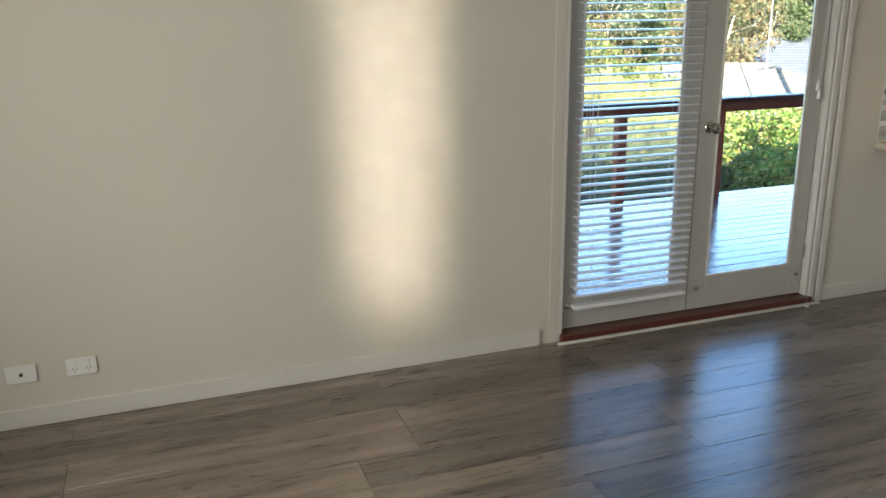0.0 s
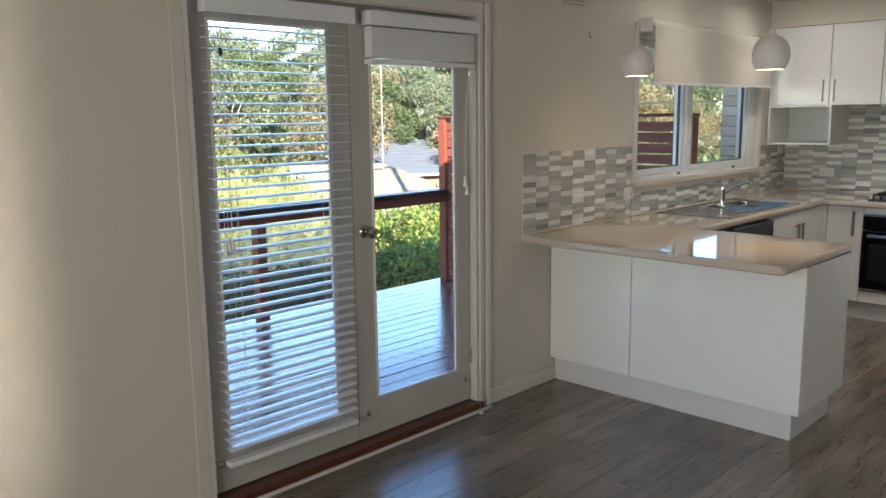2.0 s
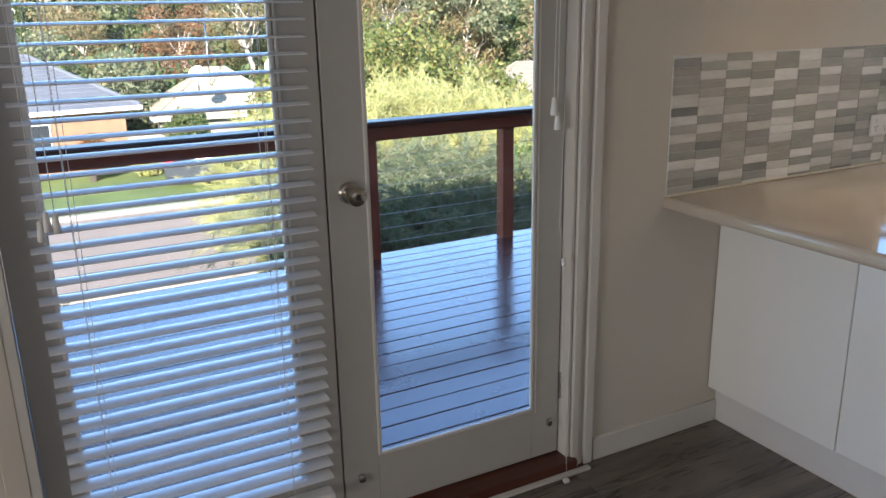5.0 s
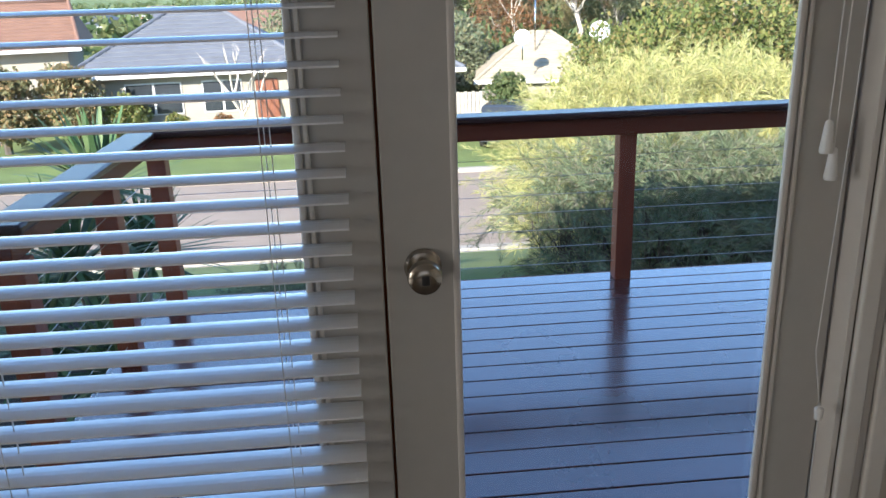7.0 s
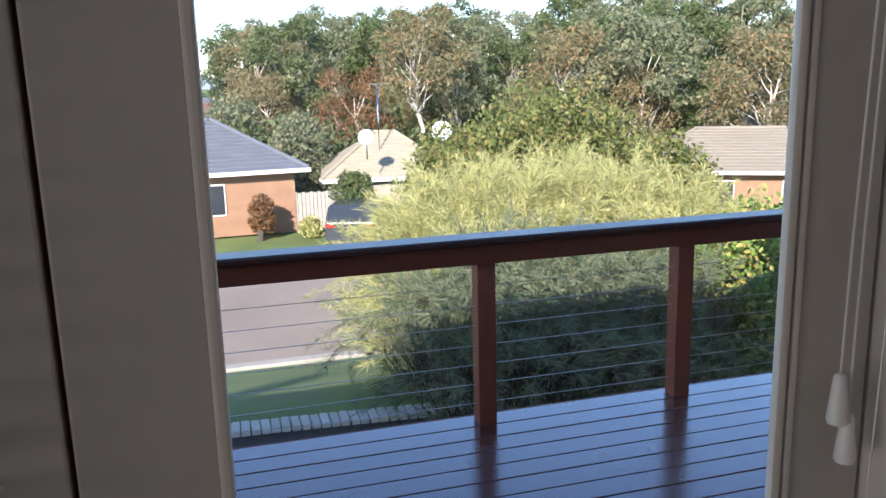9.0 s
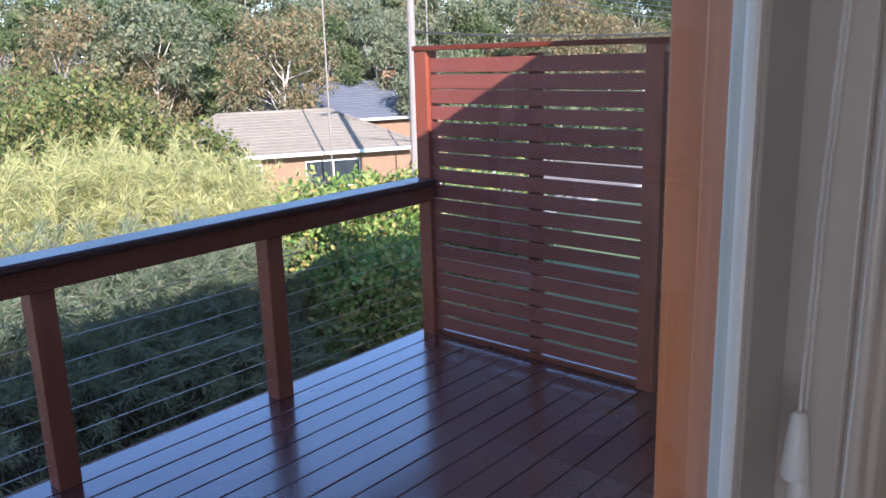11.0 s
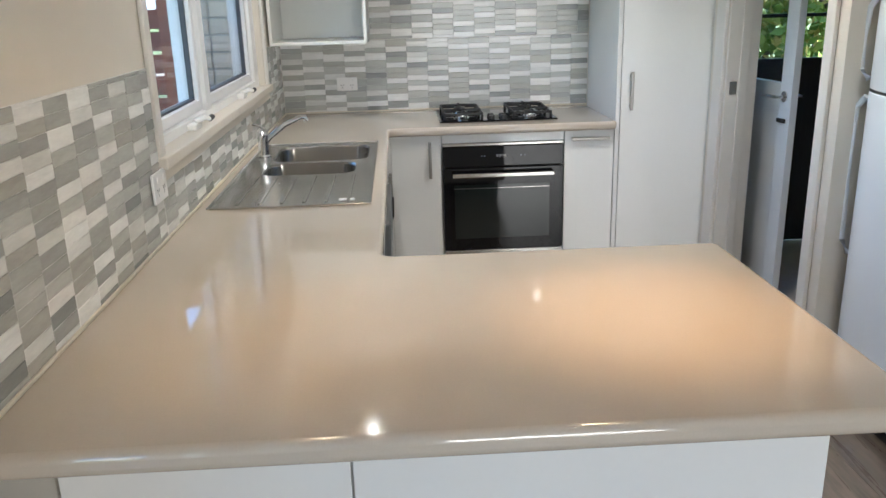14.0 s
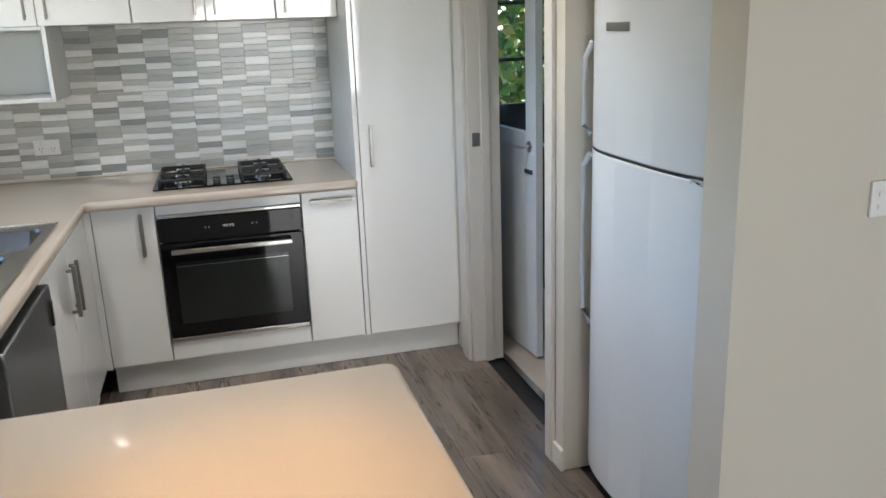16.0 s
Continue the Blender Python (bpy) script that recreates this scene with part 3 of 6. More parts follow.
for gx0, gx1 in ((3.165, 3.845), (3.915, 4.87)):
    sash = part("sash", cuboid(gx0 + 0.002, WY0, 1.152, gx0 + 0.042, WY1, 2.033, 0.004), M_WINFRAME, win)
    part("sash", cuboid(gx1 - 0.042, WY0, 1.152, gx1 - 0.002, WY1, 2.033, 0.004), M_WINFRAME, win)
    part("sash", cuboid(gx0 + 0.042, WY0, 1.152, gx1 - 0.042, WY1, 1.190, 0.004), M_WINFRAME, win)
    part("sash", cuboid(gx0 + 0.042, WY0, 1.995, gx1 - 0.042, WY1, 2.033, 0.004), M_WINFRAME, win)
    for a, b in (((gx0 + 0.042, 1.190), (gx0 + 0.048, 1.995)), ((gx1 - 0.048, 1.190), (gx1 - 0.042, 1.995)), ((gx0 + 0.048, 1.190), (gx1 - 0.048, 1.197))):
        part("glazing_seal", cuboid(a[0], WY0 + 0.016, a[1], b[0], WY0 + 0.034, b[1]), M_BLUESEAL, win, "dark glazing seal")
    pane = part("pane", cuboid(gx0 + 0.043, 0.074, 1.191, gx1 - 0.043, 0.078, 1.994), M_GLASS, win, "clear glass")
    pane.visible_shadow = False
    wx = gx0 + (gx1 - gx0) * (0.62 if gx0 < 3.5 else 0.55)
    winder = part("winder", cuboid(wx - 0.045, 0.0, 1.121, wx + 0.035, 0.034, 1.142, 0.006), M_PLASTIC, win, "white window winder")
    part("winder_arm", pipe([(wx, 0.015, 1.145), (wx + 0.02, -0.012, 1.155), (wx + 0.055, -0.022, 1.146)], 0.0075), M_PLASTIC, winder)
    part("winder_knob", tube((wx + 0.05, -0.022, 1.146), (wx + 0.074, -0.026, 1.150), 0.009), M_DARKPLASTIC, winder, "dark winder knob")
part("window_sill", cuboid(3.07, -0.030, 1.088, 5.03, 0.035, 1.121, 0.005), M_WALL, win)
part("apron", cuboid(3.085, -0.012, 1.052, 5.015, -0.001, 1.088, 0.003), M_WALL, win)
for x0, x1 in ((3.075, 3.122), (4.978, 5.025)):
    part("window_architrave", cuboid(x0, -0.014, 1.121, x1, -0.001, 2.13, 0.004), M_TRIM, win)
part("window_architrave", cuboid(3.122, -0.014, 2.083, 4.978, -0.001, 2.13, 0.004), M_TRIM, win)

rb = thing("roller_blind", "cream roller blind half drawn over the kitchen window", "roller blind", (3.14, -0.055, 2.115))
part("roller", tube((0.0, 0, 0), (1.88, 0, 0), 0.034, seg=24), M_BLINDFABRIC, rb)
part("fabric", cuboid(0.03, -0.034, -0.355, 1.85, -0.032, 0.0), M_BLINDFABRIC, rb)
part("bottom_bar", cuboid(0.03, -0.039, -0.370, 1.85, -0.027, -0.352, 0.004), M_TRIM, rb)
for x in (-0.02, 1.88):
    part("bracket", cuboid(x, -0.042, -0.045, x + 0.02, 0.052, 0.042, 0.008), M_PLASTIC, rb)
part("chain", pipe([(-0.012, -0.036, 0), (-0.012, -0.038, -0.42), (0.0, -0.04, -0.43), (0.01, -0.038, -0.42), (0.01, -0.036, 0)], 0.0018, 6), M_CORD, rb)
part("pull_loop", pipe([(1.905, 0.02, -0.02), (1.925, 0.02, -0.4), (1.905, 0.02, -0.66), (1.88, 0.02, -0.72), (1.87, 0.02, -0.6)], 0.002, 6), M_CORD, rb)

# ---- kitchen joinery ----
BF = 4.922     # front plane of the base cabinets by the oven
SF = -0.575    # front plane of the sink run


def bar_handle(a, b, out, parent, r=0.0075):
    """A square bar handle on two feet."""
    a, b, out = Vector(a), Vector(b), Vector(out)
    bm = bmesh.new()
    along = (b - a).normalized()
    for p in (a + along * 0.012, b - along * 0.012):
        tube(p, p + out * 0.03, r * 0.9, seg=8, bm=bm)
    lo = Vector(min(p, q) for p, q in zip(a + out * 0.026, b + out * 0.026)) - Vector((r, r, r)) * 1.0
    hi = Vector(max(p, q) for p, q in zip(a + out * 0.026, b + out * 0.026)) + Vector((r, r, r)) * 1.0
    cuboid(*lo, *hi, 0.002, 1, bm)
    return part("handle", bm, M_HANDLE, parent, "satin nickel bar handle")


def base_unit(name, label, boxes, group="kitchen base cabinets"):
    u = thing(name, label, "cabinet", group=group)
    part("body", cuboid(*boxes, 0.002), M_CARCASS, u)
    return u


u = base_unit("base_cabinet", "white gloss corner base cabinet with a steel bar handle", (BF + 0.02, -0.857, 0.135, EAST, -0.60, 0.858))
d = part("door", cuboid(BF, -0.855, 0.138, BF + 0.018, -0.602, 0.852, 0.002), M_WHITE, u)
bar_handle((BF, -0.798, 0.645), (BF, -0.798, 0.815), (-1, 0, 0), d)
u = base_unit("oven_housing", "white base cabinet housing a built-in oven", (BF + 0.03, -1.480, 0.135, EAST, -0.859, 0.858))
part("top_filler", cuboid(BF, -1.478, 0.808, BF + 0.018, -0.860, 0.852, 0.002), M_WHITE, u)
part("bottom_filler", cuboid(BF, -1.478, 0.138, BF + 0.018, -0.860, 0.222, 0.002), M_WHITE, u)
u = base_unit("base_cabinet", "narrow white gloss base cabinet with a horizontal handle", (BF + 0.02, -1.737, 0.135, EAST, -1.482, 0.858))
d = part("door", cuboid(BF, -1.735, 0.138, BF + 0.018, -1.484, 0.852, 0.002), M_WHITE, u)
bar_handle((BF, -1.525, 0.812), (BF, -1.703, 0.812), (-1, 0, 0), d)
u = thing("pantry_cupboard", "tall white gloss pantry cupboard with one door", "pantry cupboard")
part("gable", cuboid(BF - 0.004, -1.760, 0.135, EAST, -1.739, 2.225, 0.002), M_WHITE, u)
part("body", cuboid(BF + 0.02, -2.212, 0.135, EAST, -1.761, 2.225), M_CARCASS, u)
d = part("door", cuboid(BF - 0.002, -2.209, 0.138, BF + 0.018, -1.764, 2.22, 0.002), M_WHITE, u)
bar_handle((BF - 0.002, -1.812, 0.955), (BF - 0.002, -1.812, 1.128), (-1, 0, 0), d)
part("end_filler", cuboid(BF - 0.002, -2.2145, 0.138, BF + 0.018, -2.2105, 2.22), M_CARCASS, u)
tagged(part("kickboard", cuboid(BF + 0.045, -2.212, 0.0, BF + 0.062, -0.60, 0.134, 0.002), M_KICK), "white kickboard under the oven cabinets", "kickboard")

# oven
ov = thing("oven", "black glass built-in oven with a steel handle", "oven", (BF, -1.169, 0.224))
part("body", cuboid(0.004, -0.295, 0.004, 0.5, 0.295, 0.575), M_IRON, ov)
part("top_trim", cuboid(-0.012, -0.308, 0.568, 0.01, 0.308, 0.583, 0.003), M_STEEL, ov)
part("bottom_trim", cuboid(-0.014, -0.308, 0.0, 0.01, 0.308, 0.022, 0.003), M_STEEL, ov)
cp = part("control_panel", cuboid(-0.014, -0.308, 0.464, 0.008, 0.308, 0.567, 0.003), M_BLACKGLASS, ov)
dr = part("oven_door", cuboid(-0.020, -0.308, 0.025, 0.004, 0.308, 0.459, 0.004), M_BLACKGLASS, ov)
part("oven_window", cuboid(-0.0218, -0.236, 0.088, -0.0195, 0.252, 0.372, 0.0005), M_OVENPANE, dr)
part("window_line", cuboid(-0.0228, -0.236, 0.352, -0.0215, 0.252, 0.354), M_STEEL, dr)
hb = bmesh.new()
for y in (-0.235, 0.24):
    cuboid(-0.05, y - 0.01, 0.418, -0.02, y + 0.01, 0.436, 0.003, 1, hb)
cuboid(-0.062, -0.256, 0.415, -0.046, 0.262, 0.439, 0.005, 2, hb)
part("handle", hb, M_STEEL, dr, "brushed steel bar handle")
M_CLOCK = glow("clock_segments", (0.8, 0.75, 0.7), 0.03)
for k in range(4):
    y = 0.030 - k * 0.012 - (0.003 if k > 1 else 0)
    for dy, dz, w, h in ((0, 0.008, 0.006, 0.0016), (0, 0, 0.006, 0.0016), (-0.003, 0.004, 0.0016, 0.007), (0.003, 0.004, 0.0016, 0.007)):
        part("clock_bar", cuboid(-0.0156, y + dy - w / 2, 0.512 + dz, -0.0142, y + dy + w / 2, 0.512 + dz + h), M_CLOCK, cp)
for y in (0.11, 0.095, -0.09, -0.11):
    part("dial_mark", cuboid(-0.0153, y - 0.003, 0.514, -0.0142, y + 0.003, 0.520), M_GREYSEAL, cp)

# cooktop
ck = thing("gas_cooktop", "black glass four-burner gas cooktop with cast iron trivets", "cooktop", (5.215, -1.158, 0.901))
part("glass_plate", cuboid(-0.225, -0.302, 0.0, 0.225, 0.302, 0.008, 0.003), M_BLACKGLASS, ck)
for cy in (0.178, -0.178):
    tv = bmesh.new()
    for sx in (-0.185, 0.185):
        cuboid(sx - 0.006, cy - 0.098, 0.03, sx + 0.006, cy + 0.098, 0.043, 0.002, 1, tv)
    for sy in (-0.096, 0.096):
        cuboid(-0.185, cy + sy - 0.006, 0.03, 0.185, cy + sy + 0.006, 0.043, 0.002, 1, tv)
        for sx in (-0.18, 0.0, 0.18):
            cuboid(sx - 0.007, cy + sy - 0.007, 0.007, sx + 0.007, cy + sy + 0.007, 0.032, 0.002, 1, tv)
    for sx in (-0.093, 0.093):
        for dy in (-1, 1):
            cuboid(sx - 0.005, cy + dy * 0.03, 0.034, sx + 0.005, cy + dy * 0.096, 0.05, 0.002, 1, tv)
        for dx in (-1, 1):
            cuboid(sx + dx * 0.03, cy - 0.005, 0.034, sx + dx * 0.09, cy + 0.005, 0.05, 0.002, 1, tv)
    cuboid(-0.006, cy - 0.096, 0.031, 0.006, cy + 0.096, 0.042, 0.002, 1, tv)
    part("trivet", tv, M_IRON, ck, "black cast iron trivet")
    for cx, r in ((-0.093, 0.030), (0.093, 0.040 if cy < 0 else 0.034)):
        b = part("burner", lathe([(0, 0.007), (r * 1.3, 0.007), (r * 1.25, 0.012), (r, 0.016), (r, 0.026), (r * 0.96, 0.028), (0, 0.028)], 24, (cx, cy, 0)), M_CHROME, ck)
        part("burner_cap", lathe([(0, 0.0285), (r * 0.9, 0.0285), (r * 0.9, 0.034), (r * 0.8, 0.036), (0, 0.036)], 24, (cx, cy, 0)), M_IRON, b)
for cx, cy in ((-0.17, 0.030), (-0.17, -0.030), (-0.10, 0.030), (-0.10, -0.030)):
    part("knob", lathe([(0, 0.0085), (0.017, 0.0085), (0.016, 0.022), (0.014, 0.026), (0, 0.026)], 18, (cx, cy, 0)), M_DARKPLASTIC, ck)

# sink run cabinets and dishwasher
u = base_unit("sink_cabinet", "white gloss two-door cabinet under the sink", (3.905, SF + 0.02, 0.135, BF, -0.02, 0.70))
for x0, x1, hx in ((3.907, 4.413, 4.375), (4.417, 4.902, 4.452)):
    d = part("door", cuboid(x0, SF, 0.138, x1, SF + 0.018, 0.852, 0.002), M_WHITE, u)
    bar_handle((hx, SF, 0.580), (hx, SF, 0.760), (0, -1, 0), d, 0.0075)
part("corner_filler", cuboid(4.9035, -0.6005, 0.138, 4.945, SF + 0.012, 0.852, 0.001), M_WHITE, u)
part("kickboard", cuboid(3.905, SF + 0.05, 0.0, BF, SF + 0.066, 0.134), M_KICK, u)
M_DWSTEEL = mat("dark_brushed_steel", (0.22, 0.23, 0.24), 0.3, 1.0, var=0.1, scale=3, fine=120, stretch=(14, 1, 1))
dw = thing("dishwasher", "grey steel dishwasher with its door ajar", "dishwasher", (3.31, SF, 0.1))
part("body", cuboid(0.0, 0.02, 0.0, 0.585, 0.54, 0.745), M_GREYSEAL, dw)
ddoor = part("dishwasher_door", cuboid(0.002, -0.045, 0.0, 0.583, -0.005, 0.745, 0.006), M_DWSTEEL, dw)
ddoor.rotation_euler = (radians(1.2), 0, 0)
ddoor.location = (0, 0.022, 0)
part("latch", cuboid(0.545, -0.052, 0.62, 0.56, -0.044, 0.70, 0.003), M_DARKPLASTIC, ddoor)
part("kick_panel", cuboid(0.0, 0.04, -0.1, 0.585, 0.056, -0.004), M_GREYSEAL, dw)

# peninsula
pen = thing("peninsula_cabinet", "white gloss breakfast bar cabinet with a recessed kickboard", "cabinet")
part("body", cuboid(2.242, -1.425, 0.14, 2.80, -0.016, 0.858), M_CARCASS, pen)
part("back_panel", cuboid(2.220, -0.536, 0.144, 2.240, -0.004, 0.857, 0.002), M_WHITE, pen)
part("back_panel", cuboid(2.220, -1.448, 0.144, 2.240, -0.540, 0.857, 0.002), M_WHITE, pen)
part("end_panel", cuboid(2.2415, -1.448, 0.144, 2.805, -1.427, 0.857, 0.002), M_WHITE, pen)
part("kickboard", cuboid(2.265, -1.400, 0.0, 2.282, -0.002, 0.142, 0.002), M_KICK, pen)
part("kickboard", cuboid(2.284, -1.400, 0.0, 2.76, -1.384, 0.142, 0.002), M_KICK, pen)

# one continuous benchtop with a hole for the sink
xs, ys = [1.946, 2.826, 3.375, 4.485, 4.862, EAST - 0.001], [-0.001, -0.075, -0.535, -0.60, -1.450, -1.7385]
bm = bmesh.new()
vs = {(i, j): bm.verts.new((x, y, 0.858)) for i, x in enumerate(xs) for j, y in enumerate(ys)}
for i in range(5):
    for j in range(5):
        inside = (j <= 2) or (i == 0 and j <= 3) or (i == 4)
        if inside and not (i == 2 and j == 1):
            bm.faces.new((vs[i, j], vs[i, j + 1], vs[i + 1, j + 1], vs[i + 1, j]))
for v in [v for v in bm.verts if not v.link_faces]:
    bm.verts.remove(v)
up = bmesh.ops.extrude_face_region(bm, geom=bm.faces[:])
bmesh.ops.translate(bm, vec=(0, 0, 0.042), verts=[v for v in up["geom"] if isinstance(v, bmesh.types.BMVert)])
bmesh.ops.recalc_face_normals(bm, faces=bm.faces[:])


def on_rim(e):
    a, b = (v.co for v in e.verts)
    flat = abs(a.z - b.z) < 1e-5
    wall_side = (a.y > -0.01 and b.y > -0.01) or (a.x > EAST - 0.01 and b.x > EAST - 0.01)
    hole = all(3.37 < p.x < 4.49 and -0.54 < p.y < -0.07 for p in (a, b))
    return len(e.link_faces) == 2 and e.calc_face_angle(0) > 1 and not hole and not (flat and wall_side)


corner = [e for e in bm.edges if on_rim(e) and abs(e.verts[0].co.z - e.verts[1].co.z) > 0.01 and not (e.verts[0].co.y > -0.01 or e.verts[0].co.x > EAST - 0.01)]
bmesh.ops.bevel(bm, geom=corner, offset=0.03, segments=5, affect="EDGES", profile=0.5)
rim = [e for e in bm.edges if on_rim(e) and abs(e.verts[0].co.z - e.verts[1].co.z) < 1e-5]
bmesh.ops.bevel(bm, geom=rim, offset=0.015, segments=5, affect="EDGES", profile=0.5)
tagged(part("benchtop", bm, M_BENCH), "glossy cream stone benchtop with a rounded edge", "benchtop")


def rounded_rect(x0, y0, x1, y1, r, seg=6):
    pts = []
    for cx, cy, a0 in ((x1 - r, y1 - r, 0), (x0 + r, y1 - r, 90), (x0 + r, y0 + r, 180), (x1 - r, y0 + r, 270)):
        pts += [(cx + r * math.cos(radians(a0 + 90 * k / seg)), cy + r * math.sin(radians(a0 + 90 * k / seg))) for k in range(seg + 1)]
    return pts


sk = thing("kitchen_sink", "stainless steel double bowl sink with a drainer", "sink", (0, 0, 0.9))
bm = bmesh.new()
bowls = [((4.09, -0.520, 4.43, -0.135), 0.15), ((3.83, -0.48, 4.055, -0.135), 0.13)]
edges = []
for pts in [rounded_rect(3.350, -0.553, 4.498, -0.046, 0.012)] + [rounded_rect(*b, 0.055) for b, _ in bowls]:
    loop = [bm.verts.new((x, y, 0.004)) for x, y in pts]
    edges += [bm.edges.new((a, b)) for a, b in zip(loop, loop[1:] + loop[:1])]
bmesh.ops.triangle_fill(bm, use_beauty=True, use_dissolve=False, edges=edges)
bmesh.ops.recalc_face_normals(bm, faces=bm.faces[:])
for f in bm.faces:
    if f.normal.z < 0:
        f.normal_flip()
part("sink_top", bm, M_STEEL, sk)
rim_bm = pipe([(3.352, -0.551, 0.005), (4.496, -0.551, 0.005), (4.496, -0.048, 0.005), (3.352, -0.048, 0.005), (3.352, -0.551, 0.005)], 0.004, 6)
part("sink_rim", rim_bm, M_STEEL, sk)
for (x0, y0, x1, y1), depth in bowls:
    bm = bmesh.new()
    rings = []
    for inset, z, r in ((0.0, 0.004, 0.055), (0.006, -0.004, 0.055), (0.012, -depth * 0.8, 0.055), (0.03, -depth, 0.05), (0.09, -depth - 0.003, 0.02)):
        rings.append([bm.verts.new((x, y, z)) for x, y in rounded_rect(x0 + inset, y0 + inset, x1 - inset, y1 - inset, r)])
    for a, b in zip(rings, rings[1:]):
        for k in range(len(a)):
            bm.faces.new((a[k], a[(k + 1) % len(a)], b[(k + 1) % len(a)], b[k]))
    bm.faces.new(rings[-1])
    bowl = part("bowl", bm, M_BOWL, sk, "satin steel bowl, darkened in colour for its shaded depth")
    part("drain", lathe([(0, 0), (0.035, 0), (0.035, 0.004), (0.02, 0.003), (0, 0.001)], 20, ((x0 + x1) / 2, (y0 + y1) / 2, -depth - 0.002)), M_CHROME, bowl)
for k in range(6):
    y = -0.48 + k * 0.07
    part("drainer_rib", cuboid(3.40, y - 0.006, 0.003, 3.79, y + 0.006, 0.0075, 0.002), M_STEEL, sk)
part("drainer_sticker", cuboid(3.40, -0.50, 0.0045, 3.43, -0.45, 0.006), M_KICK, sk, "pale care label")
tp = thing("mixer_tap", "chrome kitchen mixer tap with a straight spout", "tap", (4.20, -0.095, 0.904))
part("base", lathe([(0, 0), (0.027, 0), (0.027, 0.008), (0.021, 0.014), (0.021, 0.075), (0.024, 0.085), (0.022, 0.11), (0.012, 0.122), (0, 0.124)], 24), M_CHROME, tp)
part("spout", pipe([(0.0, -0.005, 0.055), (0.014, -0.025, 0.080), (0.048, -0.085, 0.125), (0.084, -0.148, 0.150), (0.093, -0.165, 0.146), (0.095, -0.169, 0.132)], 0.0105, 14), M_CHROME, tp)
part("lever", pipe([(0.0, 0.0, 0.118), (-0.02, 0.01, 0.135), (-0.06, 0.03, 0.15)], 0.0065, 10), M_CHROME, tp)

# upper cabinets
UX = 5.14
top = 2.222
pairs = [(-0.012, -0.850, [(-0.014, -0.478, -0.44), (-0.482, -0.848, -0.522)]), (-0.852, -1.460, [(-0.854, -1.156, -1.115), (-1.160, -1.458, -1.20)]),
         (-1.462, -1.737, [(-1.464, -1.735, -1.505)])]
for y0, y1, doors in pairs:
    u = thing("wall_cabinet", "white gloss wall cabinet with steel bar handles", "cabinet", group="kitchen wall cabinets")
    part("body", cuboid(UX + 0.02, y1, 1.615, EAST, y0, top), M_CARCASS, u)
    for a, b, h in doors:
        d = part("door", cuboid(UX, b, 1.610, UX + 0.018, a, top - 0.002, 0.002), M_WHITE, u)
        bar_handle((UX, h, 1.640), (UX, h, 1.80), (-1, 0, 0), d, 0.005)
wall("bulkhead", [(UX + 0.012, -2.213, top + 0.003, EAST - 0.001, -0.001, CEIL - 0.001)], "cream painted bulkhead above the wall cabinets")
nc = thing("open_niche_box", "white open-fronted shelf box under a wall cabinet", "shelf box")
for a in ((UX, -0.506, 1.298, EAST, -0.49, 1.608), (UX, -0.028, 1.298, EAST, -0.012, 1.608), (UX, -0.489, 1.298, EAST, -0.029, 1.314), (UX, -0.489, 1.594, EAST, -0.029, 1.608)):
    part("panel", cuboid(*a, 0.001), M_CARCASS, nc)
part("back", cuboid(EAST - 0.02, -0.489, 1.315, EAST - 0.012, -0.029, 1.593), M_CARCASS, nc)

# fridge
fr = thing("fridge", "white two-door top-freezer fridge in a wall recess", "fridge", (3.335, -2.30, 0.0))
part("cabinet", cuboid(-0.335, -0.60, 0.03, 0.335, -0.045, 1.735, 0.01), M_FRIDGE, fr)


def bowed(z0, z1):
    pts = [(-0.338 + 0.676 * k / 20, 0.0 + 0.045 * (1 - (2 * k / 20 - 1) ** 4)) for k in range(21)] + [(0.338, -0.038), (-0.338, -0.038)]
    return prism(pts, z0, z1, 0.006)


dtop = part("freezer_door", bowed(1.1685, 1.735), M_FRIDGE, fr)
dlow = part("fridge_door", bowed(0.055, 1.159), M_FRIDGE, fr)
part("door_seal", cuboid(-0.325, -0.05, 0.06, 0.325, -0.037, 1.73), M_GREYSEAL, fr)
pts = [(-0.335 + 0.67 * k / 20, 0.036 * (1 - (2 * k / 20 - 1) ** 4) + 0.002) for k in range(21)] + [(0.335, -0.034), (-0.335, -0.034)]
part("seam_strip", prism(pts, 1.1595, 1.168), M_DARKPLASTIC, fr, "dark seam between the doors")
part("hinge_cap", cuboid(-0.345, -0.02, 1.150, -0.26, 0.030, 1.164, 0.004), M_CHROME, fr, "chrome hinge")
for z0, z1, d in ((1.20, 1.49, dtop), (0.56, 1.14, dlow)):
    pts = [(0.338, 0.0, z0), (0.368, 0.016, z0 + 0.05), (0.374, 0.02, (z0 + z1) / 2), (0.372, 0.018, z1 - 0.04), (0.342, 0.004, z1)]
    if z0 > 1:
        pts = [(0.342, 0.004, z0), (0.372, 0.018, z0 + 0.03), (0.374, 0.02, (z0 + z1) / 2), (0.368, 0.016, z1 - 0.05), (0.338, 0.0, z1)]
    part("handle", pipe(pts, 0.011, 10), M_FRIDGE, d)
part("badge", cuboid(0.03, 0.043, 1.520, 0.165, 0.0485, 1.545, 0.002), M_STEEL, dtop, "small silver badge")
for x in (-0.3, 0.3):
    part("foot", tube((x, -0.08, 0.0), (x, -0.08, 0.032), 0.02), M_DARKPLASTIC, fr)
    part("foot", tube((x, -0.55, 0.0), (x, -0.55, 0.032), 0.02), M_DARKPLASTIC, fr)

